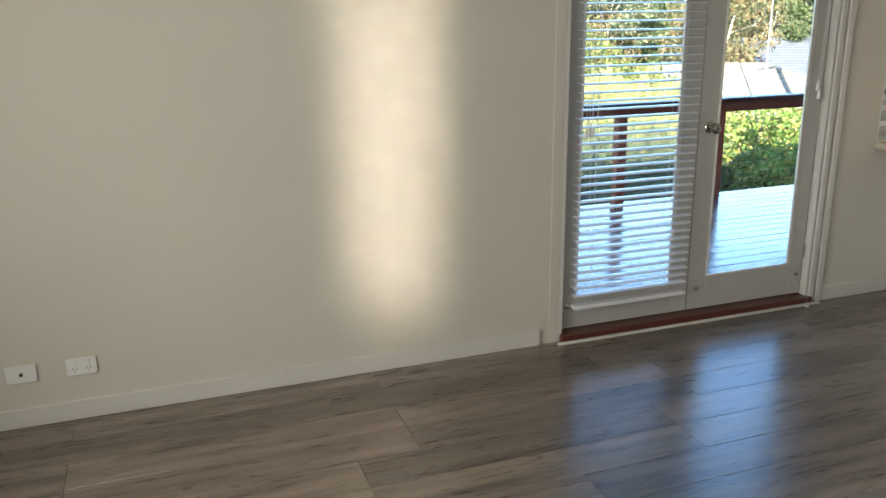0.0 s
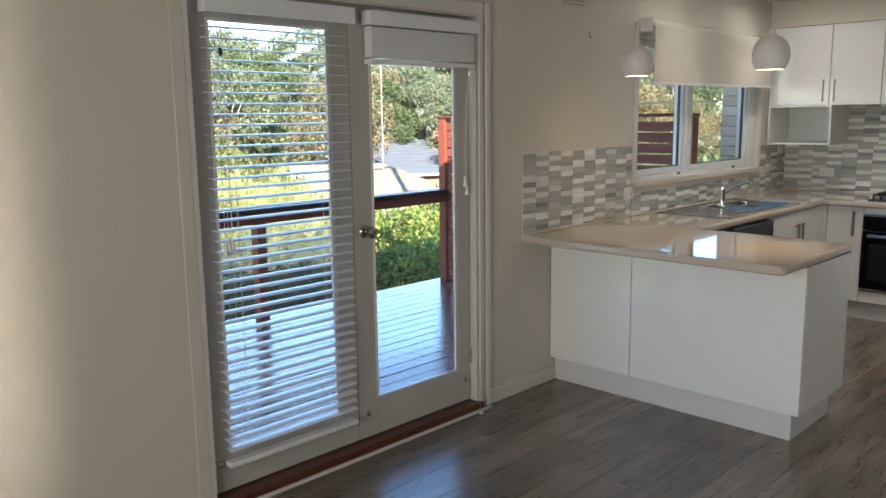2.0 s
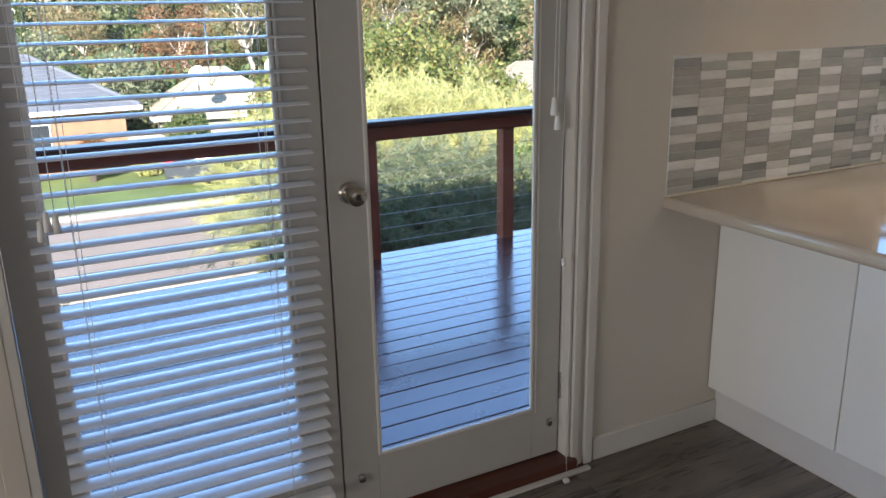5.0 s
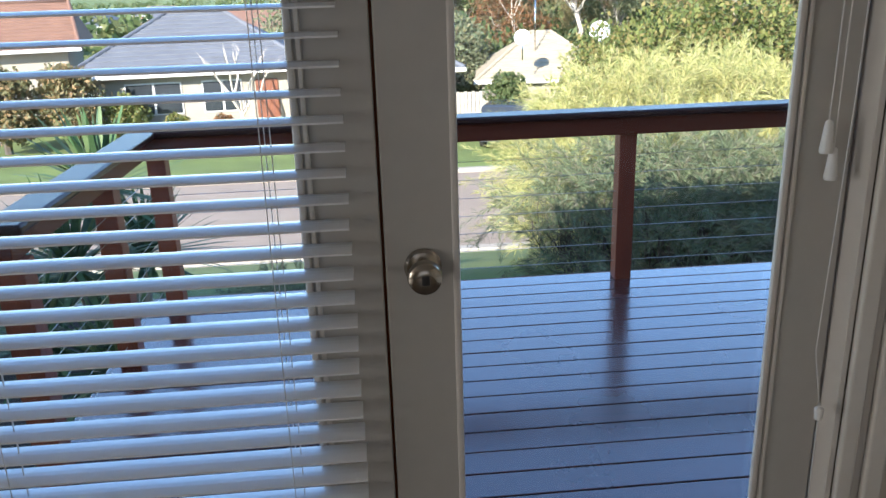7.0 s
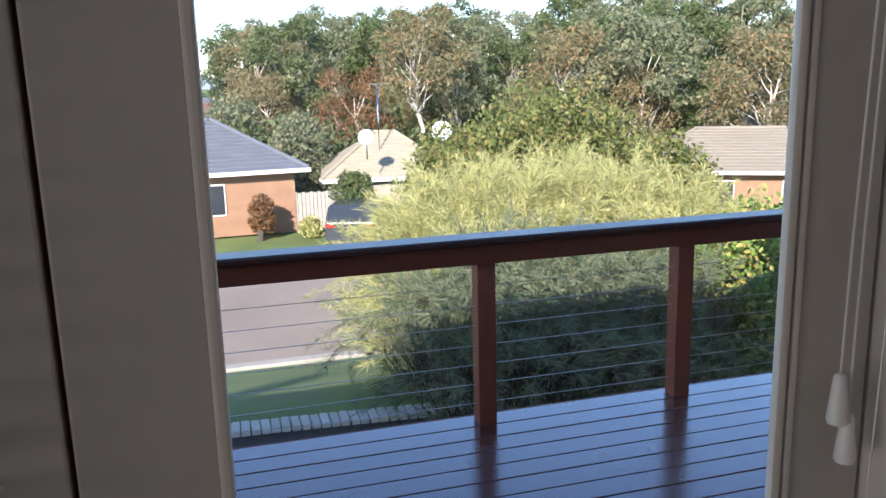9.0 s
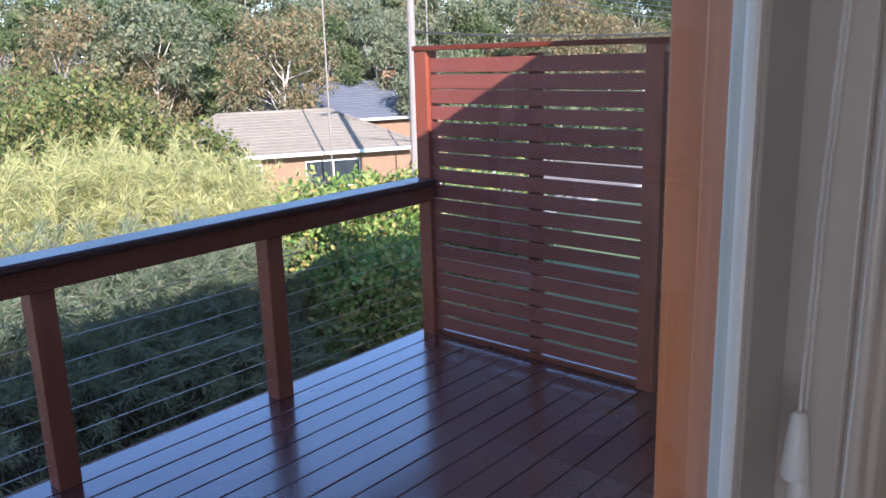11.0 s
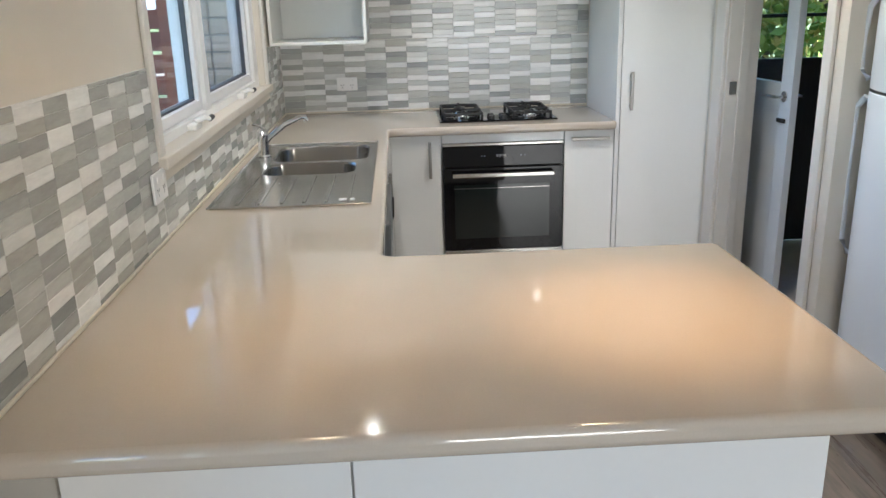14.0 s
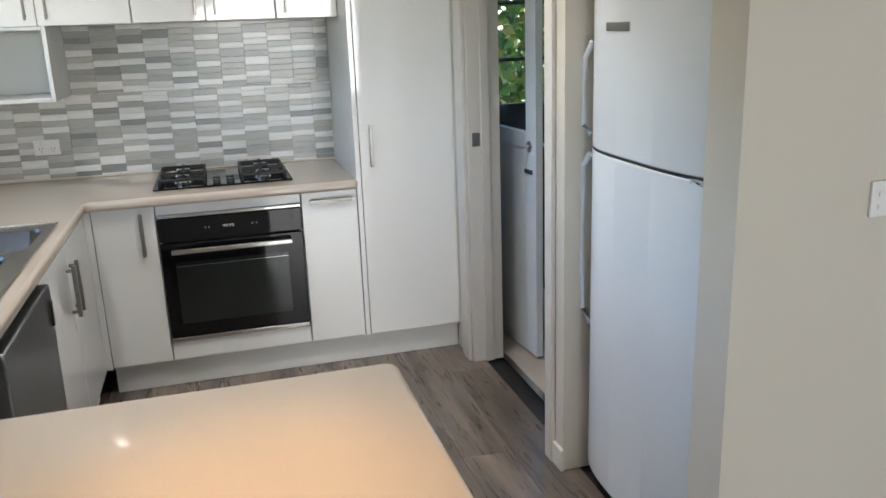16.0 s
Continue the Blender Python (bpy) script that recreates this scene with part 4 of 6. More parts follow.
# laundry doorway
lf = thing("laundry_door_frame", "cream painted doorway trim between kitchen and laundry", "door frame", kind="structure")
part("architrave", cuboid(4.745, KS + 0.001, 0, 4.815, KS + 0.018, 2.13, 0.004), M_TRIM, lf)
part("architrave", cuboid(4.819, KS + 0.001, 0, 4.865, KS + 0.013, 2.13, 0.004), M_TRIM, lf)
part("architrave", cuboid(3.765, KS + 0.001, 0, 3.826, KS + 0.018, 2.13, 0.004), M_TRIM, lf)
part("architrave", cuboid(3.826, KS + 0.001, 2.062, 4.745, KS + 0.018, 2.13, 0.004), M_TRIM, lf)
part("jamb", cuboid(4.728, KS - 0.15, 0, 4.744, KS - 0.001, 2.06, 0.002), M_TRIM, lf)
part("jamb", cuboid(3.832, KS - 0.15, 0, 3.846, KS - 0.001, 2.06, 0.002), M_TRIM, lf)
part("stop", cuboid(4.716, KS - 0.10, 0, 4.727, KS - 0.06, 2.05, 0.002), M_TRIM, lf)
part("strike_plate", cuboid(4.7265, KS - 0.055, 1.03, 4.729, KS - 0.02, 1.09), M_STEEL, lf)
ld = thing("door_3", "half-glazed white back door standing open in the laundry", "door", (5.49, -2.435, 0.015), kind="structure")
ld.rotation_euler = (0, 0, radians(4.5))
for n, bm in frame_ring(-0.85, 0, 0.0, 2.02, -0.75, 1.06, -0.10, 1.93, -0.036, 0.0):
    part(n, bm, M_FRIDGE, ld)
pane = part("pane", cuboid(-0.75, -0.020, 1.06, -0.10, -0.016, 1.93), M_GLASS, ld, "clear glass")
pane.visible_shadow = False
for s in (-1, 1):
    y0 = 0.0 if s > 0 else -0.036
    rose = part("lock_rose", lathe([(0, 0), (0.026, 0), (0.026, 0.006), (0.012, 0.009), (0.0, 0.009)], 20, (-0.795, y0, 1.0), FACE_Y if s < 0 else Matrix.Rotation(radians(-90), 3, "X")), M_CHROME, ld)
    part("lever", pipe([(-0.795, y0, 1.0), (-0.795, y0 + s * 0.045, 1.0), (-0.68, y0 + s * 0.05, 1.0)], 0.008), M_CHROME, rose)
    part("lower_latch", cuboid(-0.82, y0 - 0.006 + s * 0.004, 0.875, -0.75, y0 + 0.006 + s * 0.004, 0.895, 0.003), M_DARKPLASTIC, ld)
sd = thing("screen_door", "black framed security screen door closing the back doorway", "screen door", (EAST + 0.06, -2.46, 0.0), kind="structure")
for b in ((-0.02, -0.06, 0.01, 0.02, 0, 2.04), (-0.02, -0.9, 0.01, 0.02, -0.84, 2.04), (-0.02, -0.84, 1.95, 0.02, -0.06, 2.04), (-0.015, -0.84, 0.01, 0.015, -0.06, 1.12)):
    part("screen_frame", cuboid(*b, 0.002), M_DARKPLASTIC, sd)
for z in (0.42, 1.35, 1.65):
    part("screen_bar", cuboid(-0.01, -0.84, z, 0.01, -0.06, z + 0.02, 0.002), M_DARKPLASTIC if z > 1 else M_STEEL, sd)

# ---- small wall fittings ----


def outlet(name, label, at, rz, w=0.116, h=0.074, switches=2, slots=True, category="power outlet"):
    """A wall plate that faces local -y."""
    o = thing(name, label, category, at)
    o.rotation_euler = (0, 0, radians(rz))
    plate = part("plate", cuboid(-w / 2, -0.009, -h / 2, w / 2, -0.001, h / 2, 0.003), M_PLASTIC, o)
    for k in range(switches):
        x = (k - (switches - 1) / 2) * w * 0.46
        part("rocker", cuboid(x - 0.006, -0.0125, h * 0.16, x + 0.006, -0.009, h * 0.34, 0.0015), M_PLASTIC, plate)
        if slots:
            for dx, dz in ((-0.007, -0.006), (0.007, -0.006), (0, -0.019)):
                part("pin_slot", cuboid(x + dx - 0.0012, -0.0096, dz - 0.004, x + dx + 0.0012, -0.0088, dz + 0.004), M_DARKPLASTIC, plate)
    return o


outlet("power_outlet", "white double power outlet low on the living room wall", (-2.228, 0, 0.235), 0)
ant = outlet("antenna_outlet", "white antenna socket plate low on the living room wall", (-2.455, 0, 0.235), 0, switches=0, category="wall socket")
part("socket", tube((0, -0.016, 0), (0, -0.006, 0), 0.007), M_DARKPLASTIC, ant)
outlet("power_outlet", "white double power outlet on the tiled splashback", (EAST - 0.008, -0.366, 1.06), -90)
outlet("power_outlet", "white double power outlet on tiles beside the kitchen window", (3.025, -0.008, 1.055), 0, 0.116, 0.08)
sw = outlet("light_switch", "white six-gang light switch on the wall end", (2.80, -2.625, 1.136), -90, 0.125, 0.085, 0, category="light switch")
for i in range(3):
    for j in range(2):
        part("rocker", cuboid(-0.04 + i * 0.036 - 0.005, -0.0125, -0.018 + j * 0.03 - 0.006, -0.04 + i * 0.036 + 0.005, -0.009, -0.018 + j * 0.03 + 0.006, 0.0015), M_PLASTIC, sw)
vent = thing("wall_vent", "cream painted louvred wall vent high beside the window", "wall vent", (2.412, 0, 2.235))
part("frame", cuboid(-0.115, -0.006, -0.075, 0.115, -0.0005, 0.075, 0.002), M_WALL, vent)
for k in range(6):
    z = -0.058 + k * 0.022
    part("dark_slot", cuboid(-0.1, -0.0075, z, 0.1, -0.0055, z + 0.008), M_GREYSEAL, vent)
    lv = part("louvre", cuboid(-0.1, -0.014, -0.002, 0.1, 0.0, 0.002), M_WALL, vent)
    lv.location, lv.rotation_euler = (0, -0.005, z + 0.012), (radians(35), 0, 0)
for x, z in ((2.572, 2.02), (-1.215, 1.82)):
    hook = thing("picture_hook", "small brass picture hook on the bare wall", "picture hook", (x, 0, z))
    part("pin", pipe([(0, 0.0, 0.012), (0, -0.01, 0.012)], 0.0025), M_NICKEL, hook)
    part("hook", pipe([(0, -0.002, 0.014), (0, -0.004, -0.012), (0, -0.012, -0.016), (0, -0.016, -0.008)], 0.003), M_NICKEL, hook)

# pendants and downlights
M_BULB = glow("warm_bulb", (1.0, 0.72, 0.42), 14)
M_LENS = glow("downlight_lens", (1.0, 0.92, 0.80), 110)
M_PEND = mat("white_pendant_enamel", (0.74, 0.72, 0.68), 0.3, var=0.02)
for y, watts in ((-0.44, 1.3), (-1.16, 5.0)):
    p = thing("pendant_light", "small white dome pendant lamp on a thin cord, lit", "pendant lamp", (2.385, y, 1.76), group="breakfast bar pendants")
    prof = [(0.064, 0.0), (0.080, 0.03), (0.086, 0.065), (0.082, 0.10), (0.066, 0.132), (0.042, 0.152), (0.020, 0.162), (0.012, 0.185), (0.0, 0.187)]
    inner = [(0.0, 0.155), (0.04, 0.145), (0.063, 0.127), (0.078, 0.098), (0.0825, 0.065), (0.0765, 0.03), (0.062, 0.002)]
    part("shade", lathe(inner + prof, 36), M_PEND, p)
    part("cord", pipe([(0, 0, 0.18), (0, 0, CEIL - 1.76 - 0.03)], 0.0022, 6), M_CORD, p)
    part("ceiling_rose", lathe([(0, CEIL - 1.76), (0.045, CEIL - 1.76), (0.043, CEIL - 1.785), (0.01, CEIL - 1.795), (0, CEIL - 1.795)][::-1], 24), M_PEND, p)
    part("bulb", lathe([(0.0, 0.045), (0.02, 0.048), (0.03, 0.062), (0.028, 0.085), (0.014, 0.11), (0.012, 0.14), (0, 0.14)], 20), M_BULB, p)
    lamp = new("pendant_bulb", bpy.data.lights.new("pendant_bulb", "SPOT"))
    lamp.data.energy, lamp.data.color, lamp.data.spot_size, lamp.data.spot_blend, lamp.data.shadow_soft_size = watts, (1.0, 0.58, 0.26), radians(54), 1.0, 0.03
    lamp.matrix_world = look((2.385, y, 1.80), (2.385, y, 0))
for x, y, watts in ((4.55, -0.46, 4.5), (3.45, -0.50, 3.5), (3.85, -1.62, 11)):
    dl = thing("downlight", "small round recessed ceiling downlight, lit", "downlight", (x, y, CEIL), group="kitchen downlights")
    part("trim_ring", lathe([(0.026, -0.001), (0.048, -0.001), (0.046, -0.006), (0.028, -0.006), (0.026, -0.001)], 28), M_PLASTIC, dl)
    part("lens", lathe([(0, -0.004), (0.024, -0.004), (0.024, -0.0015), (0, -0.0015)], 24), M_LENS, dl)
    lamp = new("downlight_bulb", bpy.data.lights.new("downlight_bulb", "SPOT"))
    lamp.data.energy, lamp.data.color, lamp.data.spot_size, lamp.data.spot_blend, lamp.data.shadow_soft_size = watts, (1.0, 0.87, 0.72), radians(105), 0.8, 0.03
    lamp.matrix_world = look((x, y, CEIL - 0.012), (x, y, 0))

# ---- deck ----
DZ = -0.092
deck = thing("deck", "wet dark red timber deck with long boards", "deck", (0, 0, DZ), kind="structure")
part("joist_frame", cuboid(-0.42, 0.16, -0.24, 4.40, 2.93, -0.032), M_RAIL, deck)
bp = 0.1322
board = None
yb = 2.9075 + bp / 2 - 0.008
while yb > 0.2:
    if board is None:
        bo = part("board", cuboid(-0.44, -0.0628, -0.03, 4.42, 0.0628, 0.0, 0.003), M_DECK, deck)
        board = bo.data
    else:
        bo = new("board", board)
        bo.parent = deck
    bo.location = (0, yb - bp / 2, random.uniform(-0.001, 0.001))
    yb -= bp
part("edge_board", cuboid(-0.44, 2.968, -0.24, 4.42, 2.99, -0.004, 0.004), M_RAIL, deck)
for x in (-0.3, 2.0, 4.3):
    for y in (0.5, 2.8):
        part("stump", cuboid(x - 0.05, y - 0.05, -1.6, x + 0.05, y + 0.05, -0.24), M_RAIL, deck)
lf_ = tagged(part("fallen_leaf", prism([(0, 0), (0.03, 0.012), (0.06, 0.006), (0.035, -0.008)], 0, 0.002), M_CEDAR), "small dry brown leaf lying on the deck", "leaf")
lf_.location = (2.55, 1.02, DZ + 0.002)

rl = thing("deck_railing", "red timber deck railing with steel wires", "railing", (0, 0, DZ))
PY = 2.88
POSTS = [(-0.30, PY), (1.05, PY), (2.10, PY), (3.16, PY)]
for x, y in POSTS[:1] + POSTS[2:] + [(-0.34, 2.17), (-0.34, 1.25)]:
    part("post", cuboid(x - 0.045, y - 0.045, 0.0, x + 0.045, y + 0.045, 0.805, 0.004), M_REDWOOD, rl)
part("rail", cuboid(-0.36, PY - 0.068, 0.805, 4.262, PY - 0.022, 0.895, 0.004), M_RAIL, rl)
part("rail", cuboid(-0.36, PY - 0.02, 0.806, 4.262, PY + 0.022, 0.894, 0.004), M_RAIL, rl)
part("rail_cap", cuboid(-0.40, PY - 0.095, 0.896, 4.262, PY + 0.06, 0.932, 0.012, 3), M_CAP, rl, "wet dark rail cap")
part("rail", cuboid(-0.362, 1.20, 0.806, -0.318, PY - 0.10, 0.894, 0.004), M_RAIL, rl)
part("rail_cap", cuboid(-0.41, 1.18, 0.897, -0.27, PY - 0.096, 0.931, 0.012, 3), M_CAP, rl, "wet dark rail cap")
for k in range(7):
    z = 0.10 + k * 0.098
    part("wire", pipe([(-0.30, PY, z), (4.25, PY, z)], 0.0018, 6), M_WIRE, rl)
    part("wire", pipe([(-0.34, 1.25, z), (-0.34, PY, z)], 0.0018, 6), M_WIRE, rl)

# privacy screen
SX = 4.31
sc = thing("privacy_screen", "tall dark red slatted timber privacy screen on the deck", "privacy screen", (SX, 0, DZ))
for y in (2.89, 1.50, 0.24):
    part("post", cuboid(-0.045, y - 0.045, 0.0, 0.045, y + 0.045, 1.625, 0.004), M_REDWOOD, sc)
for y in (2.17, 0.87):
    part("stud", cuboid(0.004, y - 0.035, 0.02, 0.04, y + 0.035, 1.60, 0.004), M_RAIL, sc)
part("top_rail", cuboid(-0.055, 0.19, 1.626, 0.055, 2.94, 1.652, 0.004), M_RAIL, sc)
part("bottom_rail", cuboid(-0.022, 0.285, 0.002, 0.0, 2.845, 0.031, 0.003), M_RAIL, sc)
slat_y = [(1.548, 2.842), (0.288, 1.452)]
sr = random.Random(9)
for y0, y1 in slat_y:
    shared = None
    for k in range(18):
        if shared is None:
            s = part("slat", cuboid(-0.007, y0, -0.0375, 0.007, y1, 0.0375, 0.003), M_SCREEN, sc)
            shared = s.data
        else:
            s = new("slat", shared)
            s.parent = sc
        s.location = (-0.012 + sr.uniform(-0.002, 0.002), 0, 0.0818 + k * 0.0864 + sr.uniform(-0.0012, 0.0012))
        s.rotation_euler = (radians(sr.uniform(-0.08, 0.08)), 0, 0)

# brick wing of the house beyond the kitchen window
wing = tagged(part("wall_wing", cuboid(5.30, 0.16, -1.6, 5.50, 0.46, 2.15), M_MORTAR), "grey-brown brick wall of the house wing", "wall", kind="structure")

# ---- terrain ----


def ground_z(x, y):
    """Garden shelf by the house, a bank down to the street, then gently falling land with hills far off."""
    if y < 7:
        z = -1.45 - 0.02 * max(0, y - 3)
    elif y < 15:
        s = (y - 7) / 8
        z = -1.53 - 2.42 * s
    elif y < 22.5:
        z = -3.95
    else:
        z = -3.95 - 0.018 * min(y - 22.5, 60) - 0.01 * max(0, min(y - 82.5, 300))
    side = x / max(y, 1.0)
    if y > 24 and side > 0.3:
        z -= 1.6 * min(1, (y - 24) / 14) * min(1, (side - 0.3) / 0.3)
    if y > 55:
        z += 5.0 * min(1, (y - 55) / 60) * max(0.0, min(1, (side + 0.02) / 0.3))
    return z


def sheet(name, xs, ys, material, label, lift=0.0, category="ground", zf=None):
    bm = bmesh.new()
    grid = [[bm.verts.new((x, y, (zf or ground_z)(x, y) + lift)) for x in xs] for y in ys]
    for a, b in zip(grid, grid[1:]):
        for k in range(len(xs) - 1):
            bm.faces.new((a[k], a[k + 1], b[k + 1], b[k]))
    return tagged(part(name, bm, material), label, category, kind="structure")


M_GRASS = mat("lawn_grass", (0.115, 0.15, 0.035), 0.9, var=0.4, scale=0.6, fine=18, bump=0.6)
M_ROAD = mat("grey_asphalt", (0.245, 0.19, 0.145), 0.85, var=0.15, scale=0.5, fine=40, bump=0.3)
M_KERB = mat("pale_concrete", (0.32, 0.285, 0.235), 0.8, var=0.1, scale=3, bump=0.2)
M_MULCH = mat("dark_garden_mulch", (0.035, 0.026, 0.018), 0.95, var=0.5, scale=12, fine=60, bump=0.8)
M_FAR = mat("far_country", (0.10, 0.12, 0.09), 0.95, var=0.5, scale=0.02, fine=0.15)
gx = [-1500, -700, -350, -180] + [x * 6 for x in range(-20, 21)] + [180, 350, 700, 1500]
gy = [-60, -30, -8, 0, 3] + [4 + k * 1.0 for k in range(20)] + [25 + 5 * k for k in range(16)] + [115, 150, 200, 300, 450, 700, 900, 1200, 1600, 1900]
sheet("ground", gx, gy, M_GRASS, "green lawn and open land falling away to far hills", -0.03)
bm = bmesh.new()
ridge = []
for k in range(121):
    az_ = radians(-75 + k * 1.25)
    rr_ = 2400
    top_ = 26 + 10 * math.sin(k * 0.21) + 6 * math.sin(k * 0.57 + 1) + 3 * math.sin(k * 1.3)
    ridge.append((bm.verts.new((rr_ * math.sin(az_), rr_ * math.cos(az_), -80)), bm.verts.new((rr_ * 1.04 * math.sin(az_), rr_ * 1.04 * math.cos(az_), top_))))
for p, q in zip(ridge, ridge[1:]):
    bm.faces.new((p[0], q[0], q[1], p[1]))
# distant haze is put into the hills' blue base colour
M_HILL = mat("haze_tinted_hills", (0.20, 0.25, 0.31), 0.95, var=0.15, scale=0.004, fine=0.03)
tagged(part("backdrop_hills", bm, M_HILL), "low backdrop hills along the horizon, tinted blue for haze", "hills", kind="structure")
rx = [x * 5 for x in range(-30, 31)]
sheet("road", rx, [15, 17, 19, 21, 22.4], M_ROAD, "sunlit grey asphalt street", 0.0, "road", lambda x, y: -3.955 if y < 22.5 else -3.95)
for y0, n in ((14.72, "kerb_near"), (22.4, "kerb_far")):
    tagged(part(n, cuboid(-150, y0, -4.2, 150, y0 + 0.28, -3.84 if y0 > 20 else -3.82, 0.03), M_KERB), "pale concrete street kerb", "kerb", kind="structure")
sheet("garden_bed", [-3 + k * 0.8 for k in range(13)], [2.4, 3.4, 4.4, 5.4, 6.35], M_MULCH, "dark mulched garden bed below the deck", 0.015)
sheet("driveway", [-26, -22, -18, -14], [22.7, 25, 28, 31, 34, 37], M_KERB, "pale concrete driveway across the street", 0.02, "driveway")

# brick edging of the garden bed
M_EDGE = palette(mat("cream_edging_brick", (0.5, 0.5, 0.45), 0.85, var=0.12, scale=14, bump=0.3), [(0.50, 0.46, 0.38), (0.44, 0.40, 0.33), (0.54, 0.51, 0.44)])
ed = thing("garden_edging", "row of cream bricks edging the garden bed", "garden edging", (0, 6.45, -1.52), kind="structure")
eb = None
for k in range(110):
    if eb is None:
        b = part("brick", cuboid(-0.038, -0.115, 0, 0.038, 0.115, 0.07, 0.006, 1), M_EDGE, ed)
        eb = b.data
    else:
        b = new("brick", eb)
        b.parent = ed
    b.location = (-2.6 + k * 0.088, 0.10 * math.sin(k * 0.05) - 0.004 * k, random.uniform(-0.004, 0.004))
    b.rotation_euler = (0, 0, random.uniform(-0.03, 0.03))

# ---- plants ----


def leaf_mat(name, colors, rough=0.55, translucent=0.42):
    m = mat(name, colors[0], rough, var=0.22, scale=1.2, fine=9, spec=0.25, translucent=translucent)
    return palette(m, colors, "Island")


M_GUM = leaf_mat("gum_leaves", [(0.182, 0.208, 0.111), (0.247, 0.260, 0.143), (0.130, 0.156, 0.086), (0.299, 0.267, 0.143), (0.215, 0.234, 0.137)])
M_GUM2 = leaf_mat("dry_gum_leaves", [(0.260, 0.202, 0.098), (0.221, 0.208, 0.101), (0.325, 0.215, 0.104), (0.169, 0.166, 0.081)])
M_RUST = leaf_mat("rusty_leaves", [(0.276, 0.127, 0.057), (0.218, 0.115, 0.057), (0.322, 0.172, 0.081), (0.149, 0.115, 0.057)])
M_DARKLEAF = leaf_mat("dark_green_leaves", [(0.105, 0.142, 0.054), (0.149, 0.182, 0.070), (0.074, 0.111, 0.043), (0.196, 0.203, 0.084)])
M_DENSE = leaf_mat("olive_leaves", [(0.196, 0.216, 0.061), (0.135, 0.169, 0.049), (0.284, 0.223, 0.081), (0.105, 0.132, 0.041), (0.230, 0.230, 0.068)])
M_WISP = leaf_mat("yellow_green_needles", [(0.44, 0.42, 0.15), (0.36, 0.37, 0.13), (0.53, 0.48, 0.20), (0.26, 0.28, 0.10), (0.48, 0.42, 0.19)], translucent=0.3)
# shaded copy of the broom needles: shade is put into this greyer, darker colour
M_WISPSHADE = leaf_mat("shaded_needles", [(0.13, 0.17, 0.09), (0.10, 0.13, 0.07), (0.18, 0.21, 0.11), (0.20, 0.18, 0.12)], translucent=0.25)
M_HEDGE = leaf_mat("fresh_green_leaves", [(0.188, 0.281, 0.056), (0.144, 0.219, 0.045), (0.312, 0.350, 0.088), (0.100, 0.163, 0.035), (0.400, 0.325, 0.094)], translucent=0.3)
M_YUCCA = leaf_mat("yucca_leaves", [(0.05, 0.10, 0.045), (0.07, 0.13, 0.05), (0.04, 0.08, 0.04), (0.12, 0.17, 0.07)], translucent=0.15)
M_BARK = mat("grey_bark", (0.30, 0.26, 0.21), 0.9, var=0.35, scale=3, fine=20, stretch=(4, 4, 1), bump=0.4)
M_PALEBARK = mat("pale_gum_bark", (0.50, 0.43, 0.35), 0.85, var=0.25, scale=1.5, fine=10, stretch=(3, 3, 0.6), bump=0.3)
M_DARKBARK = mat("dark_twig_bark", (0.07, 0.055, 0.04), 0.9, var=0.3, scale=6)


def from_arrays(name, verts, faces, material):
    me = bpy.data.meshes.new(name)
    me.from_pydata(verts.tolist(), [], faces.tolist())
    me.materials.append(material)
    return me


def leaf_cloud(rng, centres, radii, n, size, aspect=0.45, shell=0.5, droop=0.0):
    """Small leaves scattered in rough puffs, denser towards their skins."""
    centres, radii = np.array(centres, float), np.array(radii, float)
    if radii.ndim == 1:
        radii = np.repeat(radii[:, None], 3, 1)
    share = radii.prod(1) ** (2 / 3)
    pick = rng.choice(len(centres), n, p=share / share.sum())
    d = rng.normal(size=(n, 3))
    d /= np.linalg.norm(d, axis=1)[:, None]
    r = shell + (1 - shell) * rng.random(n) ** 0.6
    lump = 1 + 0.18 * np.sin(5 * d[:, 0] + pick) * np.cos(4 * d[:, 1] - pick) + 0.12 * rng.normal(size=n)
    p = centres[pick] + d * (r * lump)[:, None] * radii[pick]
    a = rng.normal(size=(n, 3)) + 0.6 * d
    a[:, 2] -= droop
    a /= np.linalg.norm(a, axis=1)[:, None]
    b = np.cross(a, rng.normal(size=(n, 3)))
    b /= np.linalg.norm(b, axis=1)[:, None]
    s = size * (0.6 + 0.8 * rng.random(n))[:, None]
    verts = np.stack([p - a * s * 0.5, p + b * s * aspect * 0.5, p + a * s * 0.5, p - b * s * aspect * 0.5], 1).reshape(-1, 3)
    return verts, np.arange(4 * n).reshape(n, 4)


def limb(bm, a, b, r0, r1, rng, bends=3, seg=7):
    pts = []
    a, b = Vector(a), Vector(b)
    wob = (b - a).length * 0.07
    for k in range(bends + 1):
        f = k / bends
        p = a.lerp(b, f)
        if 0 < k < bends:
            p += Vector(rng.normal(size=3) * wob)
        pts.append((p, r0 + (r1 - r0) * f))
    for (p, r), (q, s) in zip(pts, pts[1:]):
        tube(p, q, r, s, seg, bm, caps=False)


